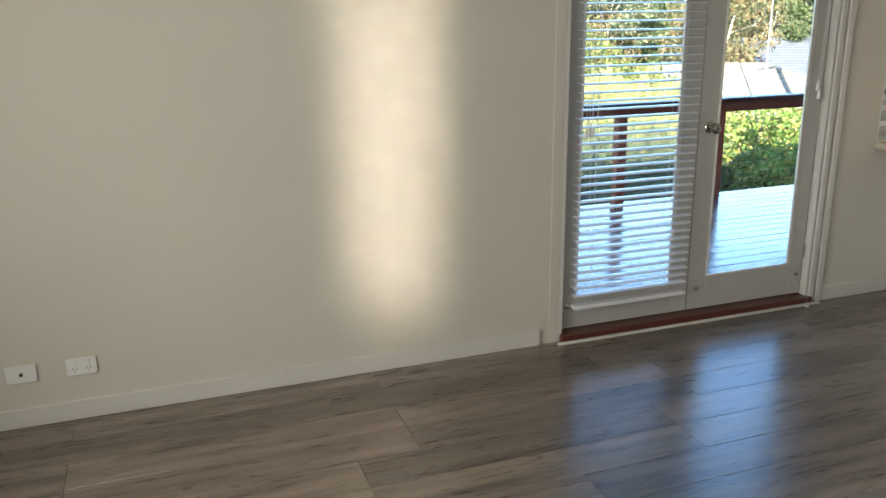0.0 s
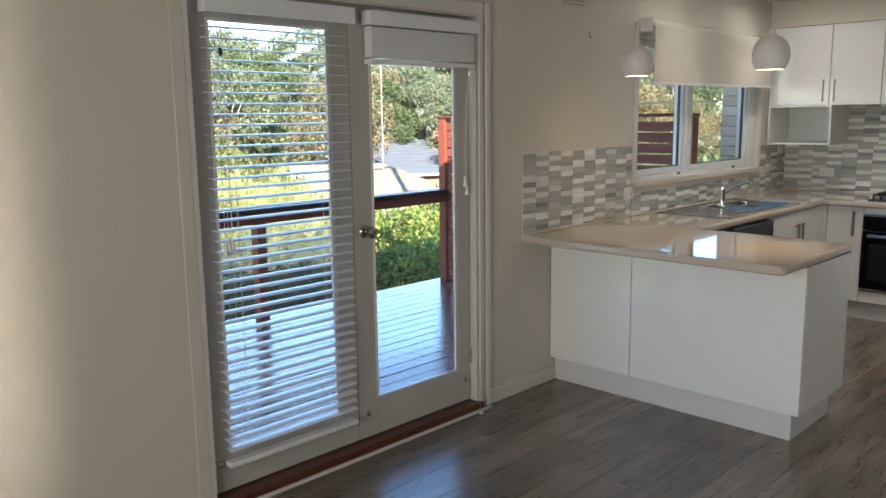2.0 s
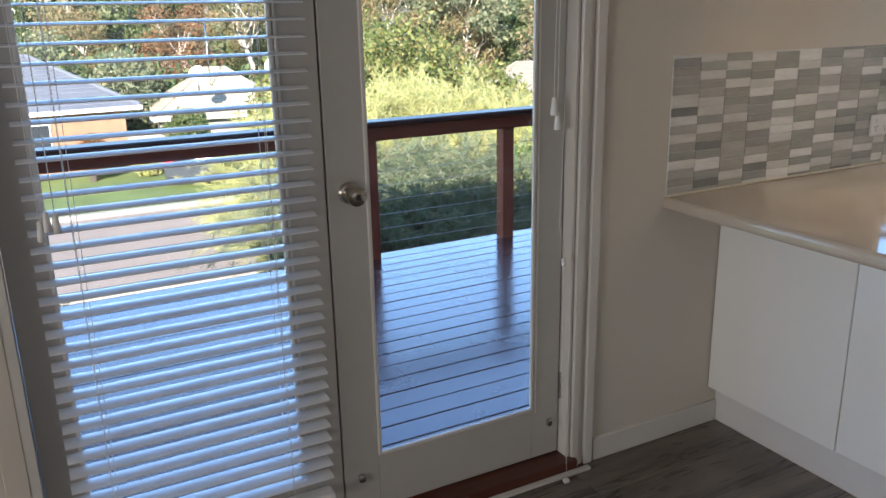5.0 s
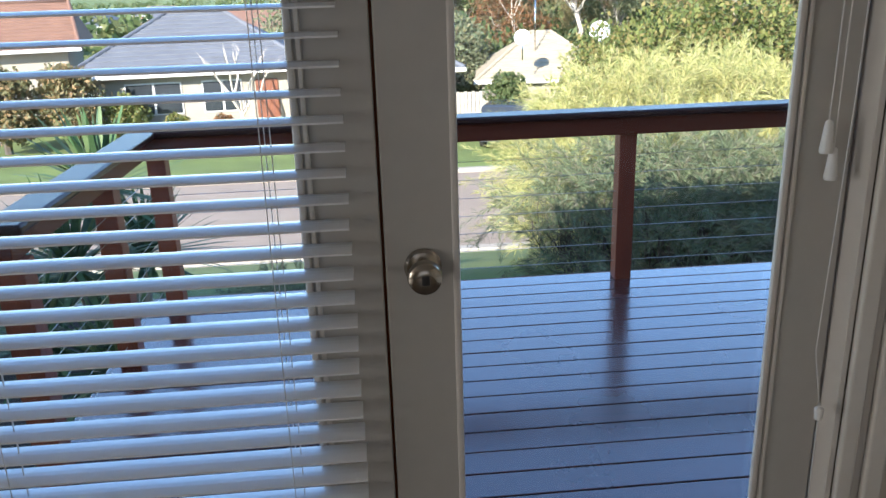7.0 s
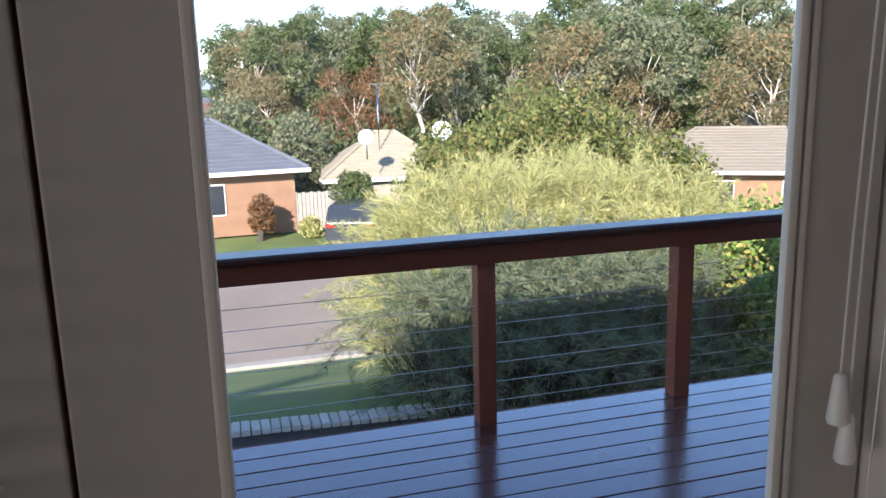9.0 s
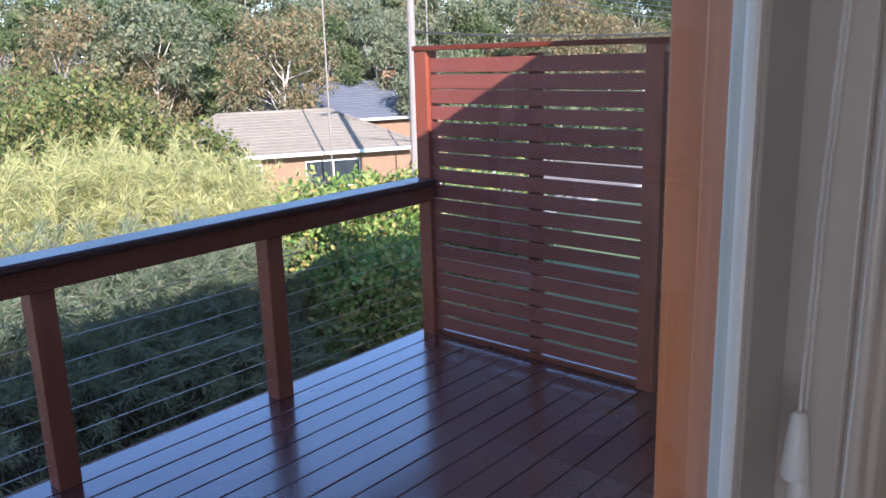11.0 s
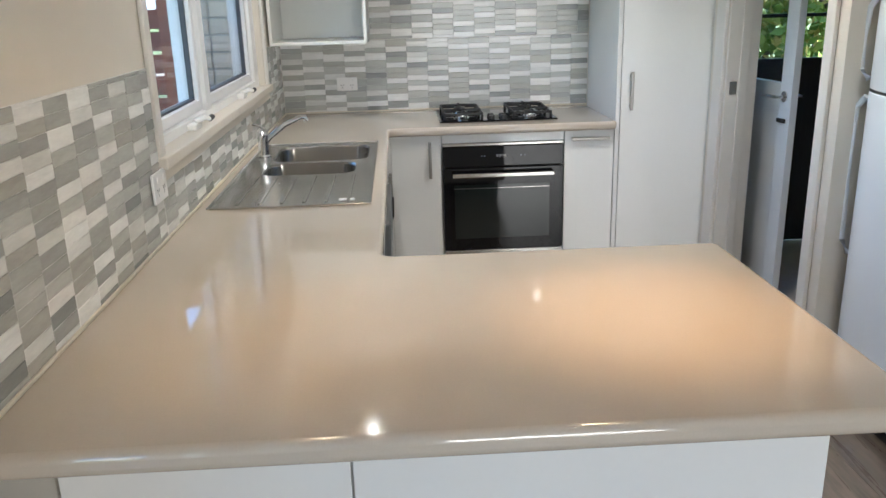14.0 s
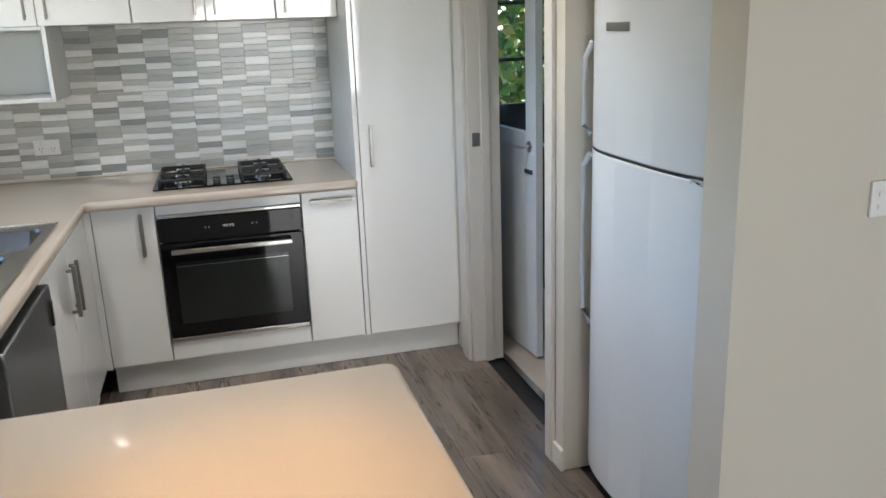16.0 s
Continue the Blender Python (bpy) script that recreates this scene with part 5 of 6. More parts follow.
def gum_mesh(seed, height, spread, leaves, leaf, base=0.35, bark=None, density=2600, size=0.42, puffs=15, trunk=0.18):
    """An open eucalypt: a pale trunk, forking limbs, and hanging clumps at their ends."""
    rng = np.random.default_rng(seed)
    bm = bmesh.new()
    top = Vector((rng.normal() * 0.4, rng.normal() * 0.4, height * 0.72))
    fork = Vector((rng.normal() * 0.2, rng.normal() * 0.2, height * base))
    limb(bm, (0, 0, -0.4), fork, trunk, trunk * 0.75, rng)
    limb(bm, fork, top, trunk * 0.7, trunk * 0.2, rng)
    cs, rs = [], []
    for k in range(puffs):
        ang = 2.4 * k + rng.normal() * 0.3
        f = (k + 0.5) / puffs
        rad = spread * (0.35 + 0.65 * math.sin(math.pi * min(0.95, 0.2 + 0.75 * f))) * rng.uniform(0.6, 1.05)
        end = Vector((math.cos(ang) * rad, math.sin(ang) * rad, height * (base + 0.12 + (0.93 - base - 0.12) * f)))
        start = fork.lerp(top, max(0.0, f - 0.25))
        limb(bm, start, end, trunk * 0.32, trunk * 0.06, rng, 3, 5)
        cs.append(end), rs.append(np.array([1.0, 1.0, 0.72]) * spread * rng.uniform(0.30, 0.5))
    v, f = leaf_cloud(rng, cs, np.array(rs), density, size, 0.4, 0.3, 0.5)
    return bm, from_arrays("crown", v, f, leaves)


def tree(name, label, at, meshes, height_scale=1.0, turn=0.0, group="", category="tree"):
    t = thing(name, label, category, at, group)
    t.rotation_euler, t.scale = (0, 0, turn), (height_scale,) * 3
    for pn, me in meshes:
        o = new(pn, me)
        o.parent = t
    return t


def trunk_mesh(bm, material):
    me = bpy.data.meshes.new("trunk")
    bm.normal_update()
    bm.to_mesh(me)
    bm.free()
    me.materials.append(material)
    smooth(me)
    return me


kinds = []
for seed, h, sp, lm, bark, dens, size, base in ((1, 13, 3.6, M_GUM, M_PALEBARK, 8600, 0.33, 0.32), (2, 15, 3.2, M_GUM, M_BARK, 8600, 0.33, 0.3), (3, 12, 3.6, M_GUM2, M_PALEBARK, 7600, 0.31, 0.3),
                                                (4, 14, 3.4, M_DARKLEAF, M_BARK, 9000, 0.33, 0.22), (5, 13, 3.4, M_GUM2, M_PALEBARK, 5200, 0.29, 0.4), (6, 11, 3.4, M_RUST, M_PALEBARK, 5600, 0.29, 0.2)):
    bm, crown = gum_mesh(seed, h, sp, lm, 0.4, base, None, dens, size)
    kinds.append([("trunk", trunk_mesh(bm, bark)), ("crown", crown)])
LABELS = ["tall grey-green gum tree with a pale trunk", "tall grey-green gum tree with a grey trunk", "olive-brown gum tree with pale limbs", "dark green tree with a full crown",
          "thin dry gum tree with bare pale limbs", "rust-brown tree with pale limbs"]
rt = random.Random(21)
EYE0 = Vector((0.95, -0.3, 1.55))


def polar(az, d):
    return EYE0.x + d * math.sin(radians(az)), EYE0.y + d * math.cos(radians(az))


placed = [(10, 47, 5, 0.8), (14.2, 46, 4, 1.0), (17, 50, 1, 0.85), (6, 52, 3, 0.95), (3.5, 50, 2, 0.72), (37.3, 47, 2, 0.82), (30, 52, 0, 0.9), (25, 50, 2, 0.85), (34, 60, 3, 0.85),
          (41, 55, 3, 0.75), (44.5, 50, 0, 0.8), (49, 55, 1, 0.78), (53, 60, 0, 0.9), (57, 52, 2, 0.8), (21, 56, 3, 0.9), (12, 60, 3, 1.0), (8, 62, 1, 0.95)]
az = 2.0
while az < 66:
    placed.append((az, rt.uniform(62, 78), rt.choice([0, 1, 2, 3, 0, 3]), rt.uniform(0.85, 1.1)))
    placed.append((az + 0.8, rt.uniform(82, 105), rt.choice([0, 1, 3]), rt.uniform(0.95, 1.25)))
    placed.append((az + 0.4, rt.uniform(50, 60), rt.choice([0, 2, 3, 4]), rt.uniform(0.45, 0.75)))
    az += rt.uniform(2.0, 2.8)
for a, d, k, s in placed:
    x, y = polar(a, d)
    if 30 < a < 47 and d < 52 and not (36.5 < a < 38):
        d += 6
        x, y = polar(a, d)
    if a < 24:
        s *= 0.8
    tree("gum_tree", LABELS[k], (x, y, ground_z(x, y) - 0.1), kinds[k], s, rt.uniform(0, 6.28), "background trees")

# undergrowth that closes the wood
rng = np.random.default_rng(77)
cs, rs = [], []
for a in np.arange(1, 66, 0.8):
    for d in (44, 58, 72):
        if 29 < a < 50 and d < 50:
            continue
        x, y = polar(a + rng.uniform(-0.5, 0.5), d + rng.uniform(-3, 3))
        cs.append((x, y, ground_z(x, y) + rng.uniform(0.8, 2.4))), rs.append(np.array([1.6, 1.6, 1.6]) * rng.uniform(0.7, 1.4))
v, f = leaf_cloud(rng, cs, np.array(rs), 42000, 0.42, 0.5, 0.55)
tagged(new("undergrowth", from_arrays("undergrowth", v, f, M_DARKLEAF)), "dark green shrubs closing the far wood", "undergrowth", kind="stuff")

# dense olive tree behind the yellow shrubs
def dense_tree(name, label, at, seed, w, h, lm, n=16000, size=0.16, group=""):
    rng = np.random.default_rng(seed)
    bm = bmesh.new()
    limb(bm, (0, 0, -0.3), (0, 0, h * 0.4), 0.16, 0.11, rng)
    cs, rs = [], []
    for k in range(16):
        ang, f = 2.4 * k, (k + 0.5) / 16
        rad = w * 0.62 * math.sqrt(1 - (2 * f - 0.8) ** 2 * 0.5) * rng.uniform(0.5, 1)
        p = (math.cos(ang) * rad, math.sin(ang) * rad, h * (0.22 + 0.62 * f))
        limb(bm, (0, 0, h * 0.25), p, 0.05, 0.015, rng, 3, 5)
        cs.append(p), rs.append(np.array([1, 1, 0.85]) * w * rng.uniform(0.3, 0.45))
    v, f = leaf_cloud(rng, cs, np.array(rs), n, size, 0.55, 0.6)
    return tree(name, label, at, [("trunk", trunk_mesh(bm, M_DARKBARK)), ("crown", from_arrays("crown", v, f, lm))], 1.0, 0, group)


for a, d, w, h in ((24.5, 18.5, 3.1, 5.6), (18.0, 20.5, 2.2, 4.6), (31.0, 19.5, 2.0, 4.4)):
    x, y = polar(a, d)
    dense_tree("leafy_tree", "broad olive-green leafy tree behind the yellow shrubs", (x, y, -4.0), int(a * 10), w, h, M_DENSE, 26000, 0.115)
x, y = polar(9.6, 31)
dense_tree("round_shrub", "clipped dark green round shrub by a cream roof", (x, y, -4.15), 5, 1.0, 2.5, M_DARKLEAF, 6000, 0.14)


def wisp_mesh(seed, w, h, twigs, per, length, lm, width=0.008, spread=0.55):
    """A broom-like shrub: feathery sprays of thin needles along many arching twigs."""
    rng = np.random.default_rng(seed)
    ang = rng.random(twigs) * 2 * np.pi
    q = np.sqrt(rng.random(twigs))
    hh = rng.random(twigs) ** 0.8
    out = 0.45 + 0.6 * np.sin(np.pi * np.minimum(0.85, 0.2 + 0.6 * hh))
    lobes = 1 + 0.2 * np.sin(3 * ang + seed) + 0.12 * np.sin(7 * ang + 2 * seed)
    tp_ = np.stack([np.cos(ang) * q * w * out * lobes, np.sin(ang) * q * w * out * lobes, 0.1 + hh * h * (1 - 0.3 * q ** 3)], 1)
    td = np.stack([np.cos(ang) * q * 0.7, np.sin(ang) * q * 0.7, 0.35 + 0.5 * rng.random(twigs)], 1) + rng.normal(size=(twigs, 3)) * 0.45
    td /= np.linalg.norm(td, axis=1)[:, None]
    n = twigs * per
    k = np.repeat(np.arange(twigs), per)
    along = rng.random(n)
    p = tp_[k] + td[k] * (along * 0.55)[:, None]
    p[:, 2] -= 0.10 * along ** 2
    d = td[k] + rng.normal(size=(n, 3)) * spread
    d /= np.linalg.norm(d, axis=1)[:, None]
    side = np.cross(d, rng.normal(size=(n, 3)))
    side /= np.linalg.norm(side, axis=1)[:, None]
    L = (length * (0.45 + 0.9 * rng.random(n)))[:, None]
    wv = side * width
    verts = np.stack([p - wv * 0.4, p + d * L * 0.5 + wv * 0.5, p + d * L - np.array([[0, 0, 0.15]]) * L, p + d * L * 0.5 - wv * 0.5], 1).reshape(-1, 3)
    return from_arrays("needles", verts, np.arange(4 * n).reshape(n, 4), lm)


def stems(seed, w, h, n=40):
    rng = np.random.default_rng(seed)
    bm = bmesh.new()
    for k in range(n):
        a, q = rng.random() * 6.28, rng.random() ** 0.5
        limb(bm, (math.cos(a) * q * 0.3 * w, math.sin(a) * q * 0.3 * w, -0.1), (math.cos(a) * q * w * 0.85, math.sin(a) * q * w * 0.85, h * rng.uniform(0.5, 0.9)), 0.014, 0.004, rng, 4, 4)
    return trunk_mesh(bm, M_DARKBARK)


wa = [("stems", stems(31, 1.1, 1.9)), ("needles", wisp_mesh(31, 1.1, 2.2, 230, 80, 0.15, M_WISP))]
wa2 = [("stems", stems(35, 1.0, 2.0)), ("needles", wisp_mesh(35, 1.0, 2.2, 210, 80, 0.17, M_WISP))]
wb = [("stems", stems(32, 1.0, 1.5, 70)), ("needles", wisp_mesh(32, 1.0, 1.6, 150, 80, 0.15, M_WISPSHADE, 0.008, 0.5))]
for k, (a, d, s, el) in enumerate(((13.6, 10.4, 0.75, -9.0), (15.6, 9.6, 0.9, -6.8), (17.2, 9.0, 1.0, -5.6), (20.0, 9.6, 1.05, -4.9), (22.8, 9.0, 1.0, -5.4), (25.6, 9.7, 1.1, -5.0), (28.4, 9.1, 1.0, -5.6),
                                   (31.2, 9.6, 1.05, -5.2), (34.0, 9.3, 1.0, -6.2), (36.4, 9.8, 0.9, -7.6), (16.5, 10.8, 1.0, -6.2), (22, 11.2, 1.1, -5.0), (27.5, 11.0, 1.1, -5.0), (15.2, 8.6, 0.7, -12.0),
                                   (18.6, 8.0, 0.8, -10.0), (24.2, 8.1, 0.85, -9.5), (30.0, 8.2, 0.85, -10.0))):
    x, y = polar(a, d)
    top_z = EYE0.z + d * math.tan(radians(el))
    tree("broom_shrub", "large yellow-green wispy broom shrub beyond the deck", (x, y, top_z - 2.62 * s), wa if k % 2 else wa2, s, rt.uniform(0, 6.28), "broom shrubs", "shrub")
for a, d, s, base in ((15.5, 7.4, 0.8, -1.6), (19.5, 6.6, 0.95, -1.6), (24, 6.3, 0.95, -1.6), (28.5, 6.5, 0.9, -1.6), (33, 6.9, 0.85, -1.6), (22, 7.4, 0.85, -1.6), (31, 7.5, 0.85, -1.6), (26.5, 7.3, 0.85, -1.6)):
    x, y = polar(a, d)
    tree("grey_shrub", "wispy shrub below the deck rail, shade coloured into its grey-green needles", (x, y, base), wb, s, rt.uniform(0, 6.28), "grey shrubs", "shrub")
# fresh green hedge by the screen
for a, d, w, top_z, sd in ((40.0, 8.2, 1.0, 0.12, 41), (45.5, 8.8, 1.1, 0.18, 42), (36.5, 8.8, 0.8, -0.3, 43), (51, 9.2, 1.2, 0.15, 44), (43, 7.0, 0.9, -0.25, 45)):
    x, y = polar(a, d)
    h = top_z + 1.75
    dense_tree("green_shrub", "fresh green leafy shrub beside the privacy screen", (x, y, -1.6), sd, w, h * 1.08, M_HEDGE, 9500, 0.065, "green shrubs")

# yucca by the steps


def yucca_mesh(seed, n=90, length=0.75):
    rng = np.random.default_rng(seed)
    verts, faces = [], []
    for k in range(n):
        a, e = 2.4 * k, radians(80 - 105 * (k / n))
        d = Vector((math.cos(a) * math.cos(e), math.sin(a) * math.cos(e), math.sin(e)))
        side = d.cross(Vector((0, 0, 1))).normalized() if abs(d.z) < 0.98 else Vector((1, 0, 0))
        L = length * rng.uniform(0.8, 1.1)
        base = len(verts)
        for f, w in ((0, 0.016), (0.35, 0.024), (0.75, 0.016), (1.0, 0.001)):
            p = d * L * f + Vector((0, 0, -0.10 * L * f * f))
            verts += [p - side * w, p + side * w]
        faces += [(base + 2 * j, base + 2 * j + 1, base + 2 * j + 3, base + 2 * j + 2) for j in range(3)]
    me = bpy.data.meshes.new("leaves")
    me.from_pydata([tuple(v) for v in verts], [], faces)
    me.materials.append(M_YUCCA)
    return me


yl = yucca_mesh(3)
for a, d, z in ((-23.2, 5.6, 0.10), (-26.5, 5.2, -0.35), (-20.5, 5.9, -0.55), (-30, 5.0, -0.75), (-25, 4.6, -0.95)):
    x, y = polar(a, d)
    bm = bmesh.new()
    limb(bm, (0, 0, -1.6 - z), (0, 0, 0.02), 0.06, 0.045, np.random.default_rng(2), 4, 8)
    t = tree("yucca", "spiky green yucca on a bare stem below the deck", (x, y, z), [("stem", trunk_mesh(bm, M_BARK)), ("leaves", yl)], 1.0, rt.uniform(0, 6), "yuccas", "plant")
for a, d, s in ((-12, 5.4, 0.42), (-16.5, 5.0, 0.4), (-8.5, 5.8, 0.35), (-35, 6.5, 0.5), (-30, 7.5, 0.5)):
    x, y = polar(a, d)
    tree("grey_shrub", "low grey-green wispy shrub in the garden bed", (x, y, -1.5), wb, s, rt.uniform(0, 6.28), "low shrubs", "shrub")

# ---- houses across the street ----
M_ROOF_BEIGE = mat("beige_roof_tiles", (0.225, 0.186, 0.135), 0.8, var=0.18, scale=2, fine=14, bump=0.4, piece=0.2)
M_ROOF_GREY = mat("blue_grey_roof_tiles", (0.11, 0.115, 0.13), 0.7, var=0.18, scale=2, fine=14, bump=0.4)
M_ROOF_BROWN = mat("brown_roof_tiles", (0.19, 0.10, 0.065), 0.8, var=0.2, scale=2, fine=14, bump=0.4)
M_ROOF_CREAM = mat("cream_roof_tiles", (0.34, 0.28, 0.19), 0.8, var=0.12, scale=2, fine=14, bump=0.3)
# brick taken darker: the eave's shade on the wall is put into its colour
M_HOUSEBRICK = mat("shade_darkened_brick", (0.27, 0.15, 0.085), 0.9, var=0.2, scale=3, fine=30, bump=0.3)
M_RENDER = mat("cream_render", (0.31, 0.27, 0.21), 0.85, var=0.08, scale=2)
M_DARKWIN = mat("dark_far_glass", (0.03, 0.035, 0.04), 0.1, var=0.1)
M_BROWNDOOR = mat("brown_timber_door", (0.17, 0.06, 0.03), 0.5, var=0.2, scale=3)


def house(name, label, at, rz, w, dpt, wall_h, rise, roof_mat, wall_mat, windows=(), door=None, over=0.5, hip=0.6, courses=14):
    """A single-storey house with a hipped roof; windows and door on its front, which faces local -y."""
    h = thing(name, label, "house", at)
    h.rotation_euler = (0, 0, radians(rz))
    part("wall", cuboid(-w / 2, 0, 0, w / 2, dpt, wall_h), wall_mat, h, soft=False)
    bm = bmesh.new()
    x, y0, y1 = w / 2 + over, -over, dpt + over
    hx = x - (y1 - y0) / 2 * hip
    ym = (y0 + y1) / 2
    c = [bm.verts.new(p) for p in ((-x, y0, wall_h), (x, y0, wall_h), (x, y1, wall_h), (-x, y1, wall_h), (-hx, ym, wall_h + rise), (hx, ym, wall_h + rise))]
    for ids in ((0, 1, 5, 4), (1, 2, 5), (2, 3, 4, 5), (3, 0, 4), (3, 2, 1, 0)):
        bm.faces.new([c[k] for k in ids])
    roof = part("roof", bm, roof_mat, h, soft=False)
    for k in range(1, courses):
        f = k / courses
        xa, ya, z = x - (x - hx) * f, y0 + (ym - y0) * f, wall_h + rise * f
        part("tile_course", cuboid(-xa, ya - 0.03, z - 0.005, xa, ya + 0.03, z + 0.035), roof_mat, roof)
    part("ridge_cap", tube((-hx, ym, wall_h + rise), (hx, ym, wall_h + rise), 0.1, seg=8), roof_mat, roof)
    for a, b in (((-x, y0), -hx), ((x, y0), hx)):
        part("hip_cap", tube((a[0], a[1], wall_h + 0.02), (b, ym, wall_h + rise + 0.02), 0.09, seg=8), roof_mat, roof)
    part("gutter", cuboid(-x - 0.05, y0 - 0.10, wall_h - 0.14, x + 0.05, y0 + 0.02, wall_h + 0.02, 0.02), M_TRIM, h)
    for wx, wz, ww, wh in windows:
        win_ = part("window", cuboid(wx - ww / 2, -0.05, wz, wx + ww / 2, 0.03, wz + wh), M_TRIM, h)
        for sx in (-1, 1):
            part("pane", cuboid(wx + sx * ww / 4 - ww / 4 + 0.05, -0.07, wz + 0.06, wx + sx * ww / 4 + ww / 4 - 0.05, -0.052, wz + wh - 0.06), M_DARKWIN, win_)
    if door:
        part("door", cuboid(door - 0.45, -0.06, 0, door + 0.45, 0.03, 2.05), M_BROWNDOOR, h)
    return h


x, y = polar(38.1, 38)
hz = -5.3
h1 = house("brick_house", "low brick house with a pale beige tiled hip roof", (x, y, hz), -30, 11.6, 8.5, 2.55, 1.6, M_ROOF_BEIGE, M_HOUSEBRICK, ((-2.2, 0.8, 1.8, 1.3), (2.0, 0.8, 2.6, 1.3)), None, 0.6, 0.75)
x, y = polar(43.5, 50)
house("far_house", "grey roofed house behind the beige roof", (x, y, hz + 0.2), -25, 11, 8, 2.9, 2.0, M_ROOF_GREY, M_HOUSEBRICK)
part("chimney", cuboid(2.4, 3.0, 4.3, 3.3, 3.8, 5.6, 0.02), M_HOUSEBRICK, bpy.data.objects["far_house"])
x, y = polar(12.3, 35)
house("garage_house", "house with a cream roof behind the shrubs", (x, y, -4.2), -8, 5.6, 7.5, 1.6, 1.75, M_ROOF_CREAM, M_RENDER, (), None, 0.3, 0.65, 12)
x, y = polar(0.2, 30.5)
house("brick_house", "orange brick house with a blue-grey tiled roof", (x, y, -4.05), 4, 5.6, 8, 2.45, 1.75, M_ROOF_GREY, M_HOUSEBRICK, ((-0.6, 0.8, 1.6, 1.2),), None, 0.5, 0.7)
x, y = polar(-12.5, 34)
house("brick_house", "brick house with a grey roof and brown front door", (x, y, -4.1), 6, 8.6, 8, 2.5, 2.2, M_ROOF_GREY, M_RENDER, ((-1.6, 0.8, 2.2, 1.3), (1.1, 0.8, 1.6, 1.3)), 2.9, 0.6, 0.8)
x, y = polar(-27.5, 40)
house("gabled_house", "white walled house with a brown roof and solar panels", (x, y, -3.6), 14, 10.5, 8, 2.9, 1.9, M_ROOF_BROWN, M_RENDER, ((-3.4, 0.6, 1.8, 1.6), (-0.6, 0.6, 1.6, 1.6)), None, 0.6, 0.12)
h6 = bpy.data.objects["gabled_house"]
for k in range(5):
    sp_ = part("solar_panel", cuboid(-4.6 + k * 1.06, 0.0, 0, -3.6 + k * 1.06, 1.6, 0.04), M_BLACKGLASS, h6, "dark blue solar panel")
    sp_.location, sp_.rotation_euler = (0, 0.2, 3.28), (math.atan2(1.9, 4.6), 0, 0)

# fence, letter-box wall, car, dishes, antenna, poles
fn = thing("paling_fence", "grey timber paling fence across the street", "fence", (*polar(7.4, 31), -4.1))
for k in range(26):
    part("paling", cuboid(-1.9 + k * 0.15, -0.01, 0, -1.765 + k * 0.15, 0.01, 1.5 + 0.03 * (k % 2)), M_KERB, fn)
part("fence_rail", cuboid(-1.9, 0.012, 0.4, 2.0, 0.05, 0.48), M_KERB, fn)
part("fence_rail", cuboid(-1.9, 0.012, 1.15, 2.0, 0.05, 1.23), M_KERB, fn)
M_CARPAINT = mat("dark_grey_car_paint", (0.05, 0.055, 0.06), 0.2, 0.3, var=0.05, coat=0.8)
cx, cy = polar(9.9, 28)
car = thing("parked_car", "dark grey hatchback parked across the street", "car", (cx, cy, -3.98))
car.rotation_euler = (0, 0, radians(70))


def side_body(profile, half, bevel):
    bm = bmesh.new()
    ring = [bm.verts.new((px, -half, pz)) for px, pz in profile]
    f = bm.faces.new(ring)
    up = bmesh.ops.extrude_face_region(bm, geom=[f])
    bmesh.ops.translate(bm, vec=(0, 2 * half, 0), verts=[v for v in up["geom"] if isinstance(v, bmesh.types.BMVert)])
    bmesh.ops.recalc_face_normals(bm, faces=bm.faces[:])
    bmesh.ops.bevel(bm, geom=bm.edges[:], offset=bevel, segments=3, affect="EDGES")
    return bm


body = part("body", side_body([(-2.0, 0.3), (2.0, 0.3), (2.05, 0.7), (1.1, 0.95), (0.45, 1.42), (-1.3, 1.46), (-1.95, 0.95)], 0.84, 0.07), M_CARPAINT, car)
part("side_window", cuboid(-1.3, -0.85, 0.98, 0.5, -0.835, 1.34, 0.01), M_BLACKGLASS, car)
part("side_window", cuboid(-1.3, 0.835, 0.98, 0.5, 0.85, 1.34, 0.01), M_BLACKGLASS, car)
ws = part("windscreen", cuboid(-0.02, -0.7, 0, 0.02, 0.7, 0.62, 0.01), M_BLACKGLASS, car)
ws.location, ws.rotation_euler = (1.1, 0, 0.93), (0, radians(-54), 0)
for sx in (-1.25, 1.3):
    for sy in (-0.8, 0.8):
        wh = part("wheel", tube((sx, sy - 0.09, 0.31), (sx, sy + 0.09, 0.31), 0.31, seg=20), M_DARKPLASTIC, car)
        part("rim", tube((sx, sy - 0.095, 0.31), (sx, sy + 0.095, 0.31), 0.19, seg=14), M_STEEL, wh)
M_TAIL = mat("red_tail_lamp", (0.5, 0.03, 0.02), 0.2)
for sy in (-0.65, 0.65):
    part("tail_light", cuboid(-2.03, sy - 0.14, 0.80, -1.95, sy + 0.14, 0.95, 0.02), M_TAIL, car, "red tail light")


